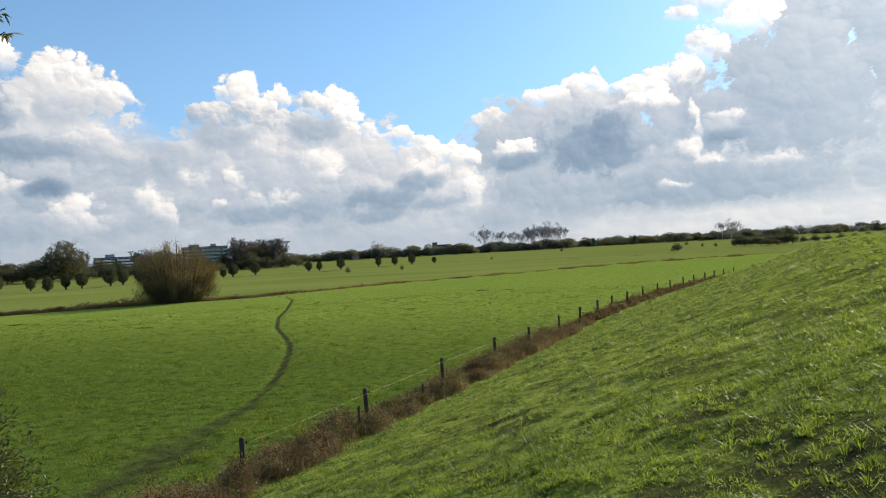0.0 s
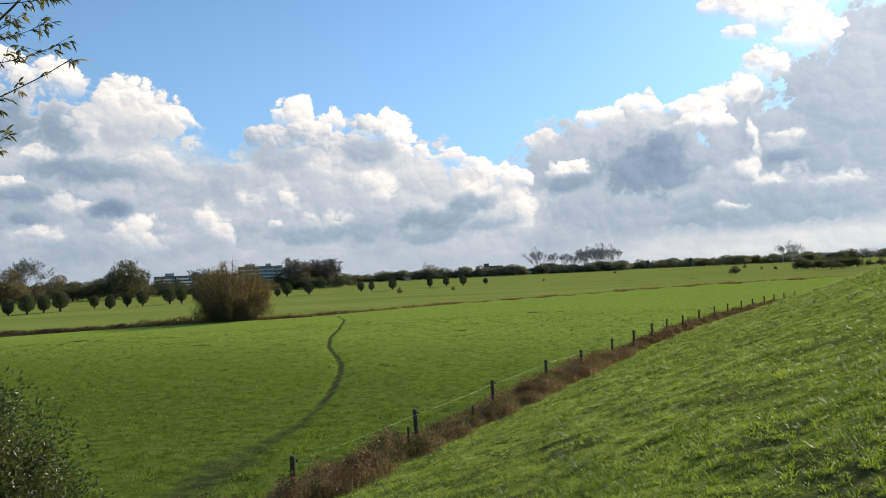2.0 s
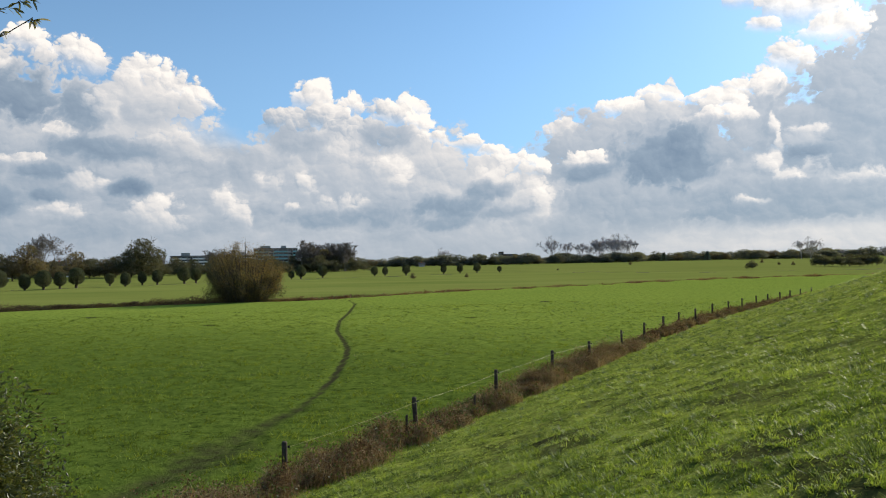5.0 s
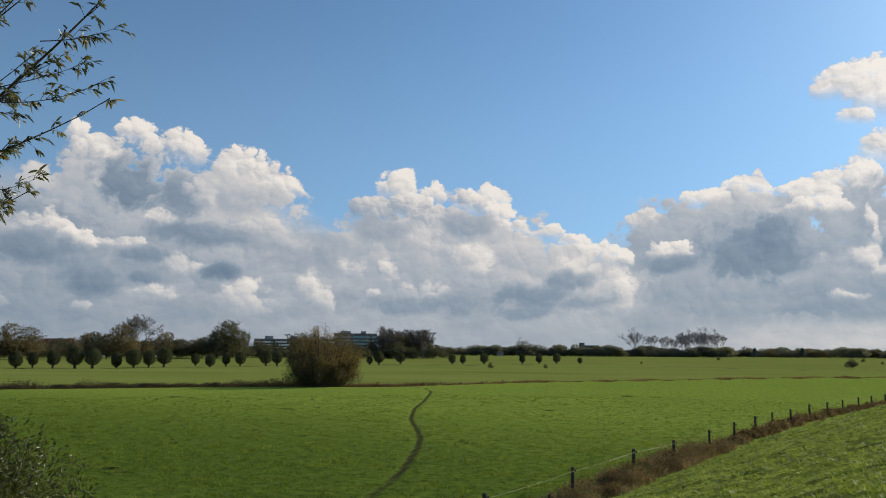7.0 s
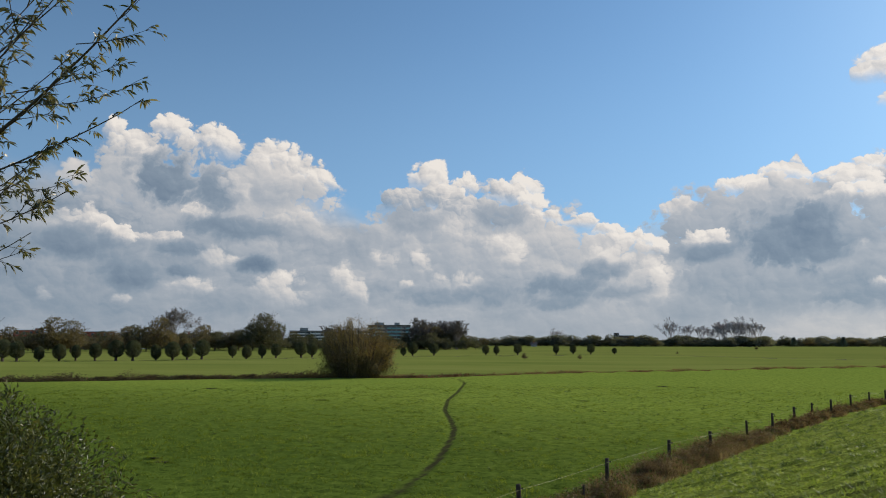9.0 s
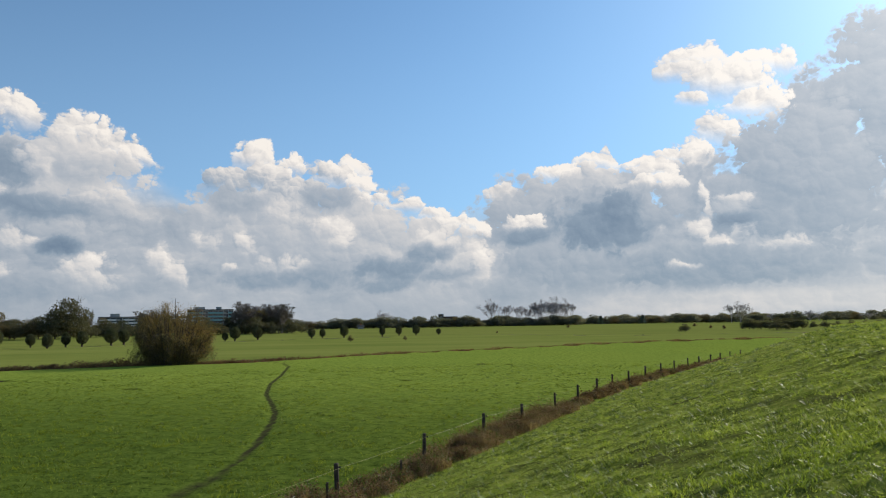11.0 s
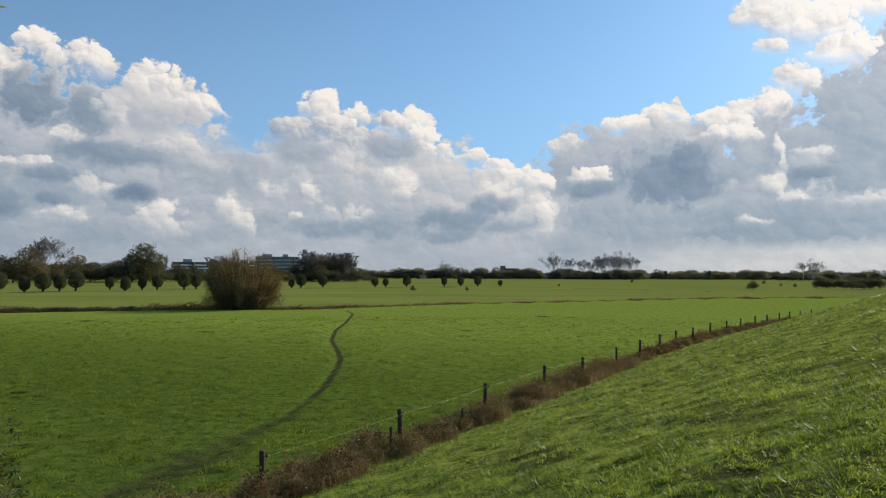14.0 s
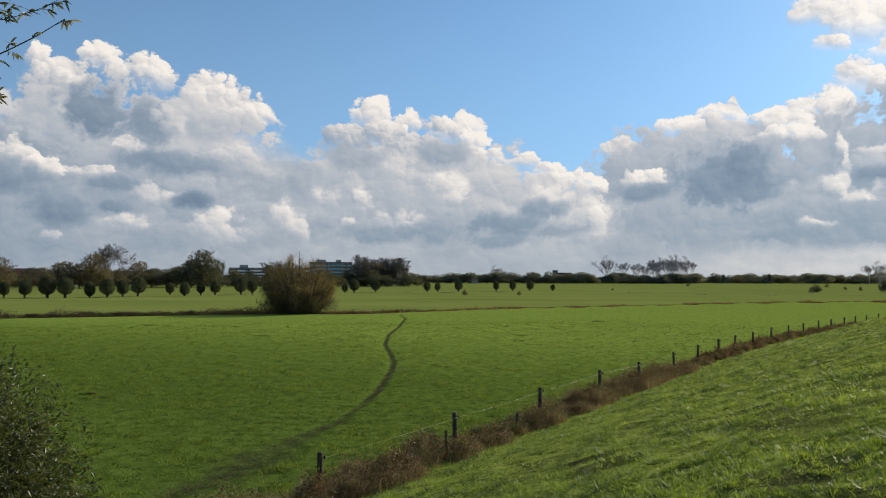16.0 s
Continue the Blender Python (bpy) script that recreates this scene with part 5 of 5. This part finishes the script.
def grass_tufts(name, label, n, blades_each, r0, r1, az0, az1, power, keep, size, mat, width, three=False):
    """Bunches of blades that spring from one root and arch outward all round, with gaps of shade between them."""
    r = (r0**power + rng.random(n) * (r1**power - r0**power)) ** (1 / power)
    a = np.radians(rng.uniform(az0, az1, n))
    x, y = r * np.sin(a), r * np.cos(a)
    s, d = along_line(x, y)
    ok = keep(x, y, s, d)
    x, y, r = x[ok], y[ok], r[ok]
    h = size(x, y, r) * rng.uniform(0.6, 1.35, len(x))
    k = np.repeat(np.arange(len(x)), blades_each)
    th, q = rng.uniform(0, 2 * np.pi, len(k)), np.sqrt(rng.random(len(k)))
    root = q * h[k] * 0.55
    px, py = x[k] + np.cos(th) * root, y[k] + np.sin(th) * root
    out = np.stack([np.cos(th), np.sin(th), 0 * th], 1)
    at = np.stack([px, py, ground_height(x, y)[k] - 0.012], 1)
    tall = (h[k] * (1.15 - 0.5 * q) * rng.uniform(0.65, 1.2, len(k)))[:, None]
    lean = (0.15 + 0.9 * q * rng.uniform(0.5, 1.3, len(k)))[:, None]
    ph = rng.uniform(0, 2 * np.pi, len(k))
    side = np.stack([np.cos(ph), np.sin(ph), 0 * ph], 1) * (width(r)[k] * rng.uniform(0.7, 1.3, len(k)))[:, None] * 0.5
    up = np.array([[0, 0, 1.0]])
    mid = at + tall * 0.65 * unit(up + out * lean)
    tip = mid + tall * 0.5 * unit(up * (0.9 - 1.1 * q[:, None]) + out * (lean + 0.5))
    if three:
        v = np.stack([at - side, at + side, mid + side * 0.9, tip, mid - side * 0.9], 1)
        base = np.arange(len(k))[:, None] * 5
        f = np.concatenate([base + [[0, 1, 2]], base + [[0, 2, 4]], base + [[4, 2, 3]]])
    else:
        v = np.stack([mid * 0.5 + at * 0.5 - side, mid * 0.5 + at * 0.5 + side, tip], 1) if blades_each < 12 else np.stack([at - side, at + side, tip], 1)
        f = np.arange(3 * len(k)).reshape(-1, 3)
    tagged(new(name, mesh_of(name, v.reshape(-1, 3), f, mat)), label, "grass", kind="stuff")


def tuft_size(lo, hi):
    return lambda x, y, r: lo + (hi - lo) * smooth(fbm(x - 31, y + 8, 0.8, 3), 0.35, 0.72)


grass_tufts("dike_tufts", "lushly green bunches of grass on the dike slope close by", 12500, 18, 1.8, 11, -40, 62, 1.2, on_bank, tuft_size(0.022, 0.068), GRASS, lambda r: 0.006 + 0.0004 * r, True)
grass_tufts("dike_tufts", "green bunches of grass up the dike slope", 15000, 16, 9, 34, -25, 60, 1.1, on_bank, tuft_size(0.04, 0.11), GRASS, lambda r: 0.006 + 0.0006 * r)
grass_tufts("dike_tufts", "green bunches of grass far along the dike", 9000, 10, 30, 95, -20, 60, 1.0, on_bank, tuft_size(0.06, 0.15), GRASS, lambda r: 0.004 + 0.0009 * r)


def in_tufts(x, y, s, d):
    return on_bank(x, y, s, d) & (d > 1.2) & (fbm(x + 3, y - 19, 2.3, 2) + 0.25 * (fbm(x, y + 60, 0.3, 2) - 0.5) > 0.59)


grass_tufts("dike_tufts", "dark green coarse tufts standing out of the dike grass", 16000, 20, 1.8, 60, -30, 60, 1.0, in_tufts, lambda x, y, r: 0.12 + 0.07 * fbm(x, y, 1.1, 2), TUFT, lambda r: 0.006 + 0.0006 * r)


def sward_leaves(label, n, r0, r1, az0, az1, keep, base, mat):
    """Broad small leaves of clover, dock and dandelion lying in the sward, every way up."""
    r = (r0**0.8 + rng.random(n) * (r1**0.8 - r0**0.8)) ** (1 / 0.8)
    a = np.radians(rng.uniform(az0, az1, n))
    x, y = r * np.sin(a), r * np.cos(a)
    s, dd = along_line(x, y)
    ok = keep(x, y, s, dd) & (rng.random(n) < 0.3 + 0.7 * smooth(fbm(x - 8, y + 50, 0.9, 3), 0.42, 0.6))
    x, y, r = x[ok], y[ok], r[ok]
    at = np.stack([x, y, ground_height(x, y) + rng.uniform(0.01, 0.07, len(x))], 1)
    way = rng.normal(size=at.shape) * [1, 1, 0.45] + [0, 0, 0.25]
    size = (base + (0.0005 if mat is GRASS else 0.0012) * r) * rng.uniform(0.5, 1.3, len(x))
    tagged(new("sward_leaves", mesh_of("sward_leaves", *leaves(at, way, size, size * 0.45, rng), mat)), label, "weeds", kind="stuff")


sward_leaves("small glossy leaves of clover and dock in the grass", 190000, 2.6, 60, -40, 62, on_bank, 0.020, GRASS)


def in_pasture(x, y, s, d):
    w, _, _ = to_polyline(x, y, TROD)
    q, side, _ = to_polyline(x, y, DITCH_LINE)
    tuft = smooth(fbm(x - 20, y + 11, 1.5, 2), 0.44, 0.66)
    return (d < -0.2) & (w > 0.33 + 0.5 * smooth(28 - y, 0, 8)) & (side < 0) & (rng.random(len(x)) < 0.10 + 0.90 * tuft)


def pasture_height(x, y, r):
    """Taller below the dike, so that its own shade darkens the field there, cropped short towards the ditch."""
    short = smooth(y + 0.35 * x, 26, 62)
    return tuft_height(0.05, 0.17)(x, y, r) * (1.35 - 0.85 * short)


scatter_grass("pasture_grass", "short tussocky green pasture grass", 300000, 8, 92, -46, 42, 0.9, in_pasture, pasture_height, lambda r: 0.013 + 0.0009 * r, PASTURE, False, 0.6, 0.7)


# dark blades imitate the specks of shadow among the pasture's tufts
grass_tufts("pasture_tufts", "small tussocks all over the pasture, toned dark to paint tuft shadows", 12000, 12, 12, 88, -46, 40, 1.0, in_pasture, lambda x, y, r: 0.06 + 0.06 * smooth(fbm(x, y, 0.5, 2), 0.4, 0.7), TUFT, lambda r: 0.010 + 0.0008 * r)
sward_leaves("broad green leaves in the tussocky pasture", 130000, 14, 85, -46, 40, in_pasture, 0.05, PASTURE)


def dry_verge():
    """Dead weeds, brambles and dry stalks in uneven clumps along the foot of the fence."""
    centres = []
    s = -6.0
    while s < 92:
        # heaps of very unequal height with low gaps between them
        tall = rng.choice([0.3, 0.45, 0.6, 0.72, 0.9]) * (1.0 if s < 30 else 0.75)
        for _ in range(3):
            centres.append((s + rng.normal(0, 0.30), rng.uniform(-0.5, 0.75) * (1.0 if s < 30 else 0.6), rng.uniform(0.35, 0.75) * (1.0 if s < 30 else 0.7), tall * rng.uniform(0.7, 1.15)))
        s += rng.uniform(0.5, 1.0)
    pieces, leaf_at = [], []
    for s, off, rad, h in centres:
        near = s < 28
        m = 380 if near else 140
        ds, dd = rng.normal(0, rad * 0.55, m), rng.normal(0, rad * 0.45, m)
        ss = s + ds
        x, y = np.interp(ss, LINE_S, LINE[:, 0]), np.interp(ss, LINE_S, LINE[:, 1])
        tx, ty = np.interp(ss, LINE_S, LINE_T[:, 0]), np.interp(ss, LINE_S, LINE_T[:, 1])
        x, y = x + ty * (off + dd), y - tx * (off + dd)
        z = ground_height(x, y)
        hh = h * np.exp(-(ds**2 + dd**2) / (rad * rad * 2.2)) * rng.uniform(0.6, 1.25, m) * 0.9 + 0.12
        at = np.stack([x, y, z - 0.02], 1)
        pieces.append(blades(at, hh, rng.uniform(0.006, 0.014, m) if near else rng.uniform(0.018, 0.035, m), rng, 0.5, 0.8, three=True))
        k = 430 if near else 190
        j = rng.integers(0, m, k)
        leaf_at.append(at[j] + np.stack([rng.normal(0, 0.09, k), rng.normal(0, 0.09, k), hh[j] * rng.uniform(0.15, 1.0, k)], 1))
    v, f = joined(pieces)
    tagged(new("dry_weeds", mesh_of("dry_weeds", v, f, STRAW)), "brown dead weeds and dry grass along the fence", "weeds", kind="stuff")
    la = np.concatenate(leaf_at)
    green = rng.random(len(la)) < 0.12 + 0.3 * smooth(fbm(la[:, 0], la[:, 1], 0.45, 2), 0.5, 0.7)
    lg, la = la[green] * [1, 1, 1] - [0, 0, 0.05], la[~green]
    tagged(new("weed_leaves", mesh_of("weed_leaves", *leaves(lg, rng.normal(size=lg.shape), 0.09, 0.05, rng), WEED_GREEN)), "green nettle and bramble leaves among the dry weeds", "weeds", kind="stuff")
    size = np.where(la[:, 1] < 45, 0.055, 0.10) * rng.uniform(0.6, 1.4, len(la))
    tagged(new("withered_leaves", mesh_of("withered_leaves", *leaves(la, rng.normal(size=la.shape), size, size * 0.6, rng), DRY)), "withered brown leaves of brambles and dock along the fence", "weeds", kind="stuff")


dry_verge()


def reeds(name, label, line, n, lo_x, hi_x, half, height, mat, width=0.06):
    pts = np.asarray(line, float)
    seg = np.linalg.norm(np.diff(pts, axis=0), axis=1)
    run = np.concatenate([[0], np.cumsum(seg)])
    t = rng.uniform(0, run[-1], n * 4)
    x, y = np.interp(t, run, pts[:, 0]), np.interp(t, run, pts[:, 1])
    ok = (x > lo_x) & (x < hi_x)
    x, y, t = x[ok][:n], y[ok][:n], t[ok][:n]
    clump = fbm(t, t * 0 + 3.3, 0.35, 3)
    dx, dy = np.gradient(pts[:, 0]), np.gradient(pts[:, 1])
    nx, ny = -np.interp(t, run, dy), np.interp(t, run, dx)
    ln = np.hypot(nx, ny)
    off = half * rng.uniform(-0.7, 1.3, len(x))
    x, y = x + nx / ln * off, y + ny / ln * off
    h = height * (0.55 + 0.6 * smooth(clump, 0.3, 0.7)) * rng.uniform(0.5, 1.2, len(x))
    at = np.stack([x, y, ground_height(x, y, False) - 0.03], 1)
    tagged(new(name, mesh_of(name, *blades(at, h, width * rng.uniform(0.6, 1.4, len(x)), rng, 0.35, 0.4, three=False), mat)), label, "reeds", kind="stuff")


def bramble_bank(label, line, count, each, lo_x, hi_x, half, height, leaf, mat):
    """Low mounds of bramble and dead weeds, heaped unevenly along a ditch."""
    pts = np.asarray(line, float)
    run = np.concatenate([[0], np.cumsum(np.linalg.norm(np.diff(pts, axis=0), axis=1))])
    t = rng.uniform(0, run[-1], count * 60)
    x, y = np.interp(t, run, pts[:, 0]), np.interp(t, run, pts[:, 1])
    ok = np.where((x > lo_x) & (x < hi_x))[0][:count]
    x, y, t = x[ok], y[ok], t[ok]
    y = y + half * rng.uniform(0.3, 1.3, len(x))
    big = 0.35 + 0.9 * smooth(fbm(t, t * 0 + 8.1, 0.22, 3), 0.3, 0.7)
    k = np.repeat(np.arange(len(x)), each)
    way = unit(rng.normal(size=(len(k), 3)))
    way[:, 2] = np.abs(way[:, 2])
    h = height * big[k] * rng.uniform(0.75, 1.1, len(k))
    at = np.stack([x[k], y[k], ground_height(x, y, False)[k]], 1) + way * np.stack([h * 1.5, h * 1.2, h], 1) * rng.uniform(0.5, 1.0, (len(k), 1))
    tagged(new("brambles", mesh_of("brambles", *leaves(at, way + rng.normal(0, 0.7, way.shape), leaf * rng.uniform(0.6, 1.4, len(k)), leaf * 0.55, rng), mat)), label, "brambles", kind="stuff")


bramble_bank("dark brown brambles and dead weeds along the wide ditch", DITCH_LINE, 520, 80, -160, -36, 2.4, 1.05, 0.20, BRAMBLE)
bramble_bank("dull green weeds among the brambles of the ditch bank", DITCH_LINE, 220, 60, -160, -36, 2.6, 0.85, 0.18, BUSH_LOW)
bramble_bank("russet bramble mounds beside the large bush", DITCH_LINE, 90, 130, -33, -21.5, 1.4, 0.8, 0.18, RUSSET)
bramble_bank("small brown mounds of weeds along the narrow ditch", DITCH_LINE, 480, 42, -18.5, 150, 0.5, 0.55, 0.18, RUSSET)
reeds("ditch_reeds", "dark brown and green rough grass on the ditch bank", DITCH_LINE, 14000, -150, -34, 3.2, 0.42, BANK, 0.12)
reeds("ditch_reeds", "thin brown dead sedge along the ditch bank", DITCH_LINE, 5000, -150, -34, 3.4, 0.42, DITCH, 0.10)
reeds("ditch_reeds", "reddish-brown dead reeds beside the large bush", DITCH_LINE, 9000, -35, -18, 2.4, 0.45, DITCH, 0.10)
reeds("ditch_reeds", "low brown tufts along the narrow ditch", DITCH_LINE, 12000, -20, 130, 0.8, 0.42, DITCH, 0.09)
reeds("far_ditch_reeds", "dark low vegetation along the far ditch", FAR_DITCH, 12000, -170, 130, 0.8, 0.5, HAZY_GREEN, 0.12)


# ---- dark tussocks and clods in the pasture ----
def tussock(x, y, r, h):
    m = 260
    a, q = rng.uniform(0, 2 * np.pi, m), r * np.sqrt(rng.random(m))
    px, py = x + np.cos(a) * q * 1.6, y + np.sin(a) * q * 0.7
    z = ground_height(px, py)
    base = thing("tussock", "dark clod of earth with coarse grass in the pasture", "tussock", (x, y, 0))
    bm = bmesh.new()
    bmesh.ops.create_icosphere(bm, subdivisions=3, radius=1.0)
    z0 = float(ground_height(np.array([x]), np.array([y]))[0])
    for v in bm.verts:
        k = 0.75 + 0.5 * noise.noise(v.co * 2.3 + Vector((x, y, 0)))
        v.co = Vector((v.co.x * r * 1.3 * k, v.co.y * r * 0.6 * k, z0 + v.co.z * h * 0.5 * k))
    part("clod", bm, SOIL, base)
    v, f = blades(np.stack([px - x, py - y, z], 1), h * rng.uniform(0.5, 1.2, m), 0.03, rng, 0.6, 0.6, three=False)
    part("grass_tuft", (v, f), PASTURE, base)


for x, y, r, h in ((-18.6, 29.8, 0.42, 0.16), (-19.4, 30.6, 0.25, 0.12), (-24, 62, 0.5, 0.16), (6, 88, 0.6, 0.2), (9, 87, 0.4, 0.15), (-41, 74, 0.6, 0.18), (-2, 66, 0.4, 0.14)):
    tussock(x, y, r, h)
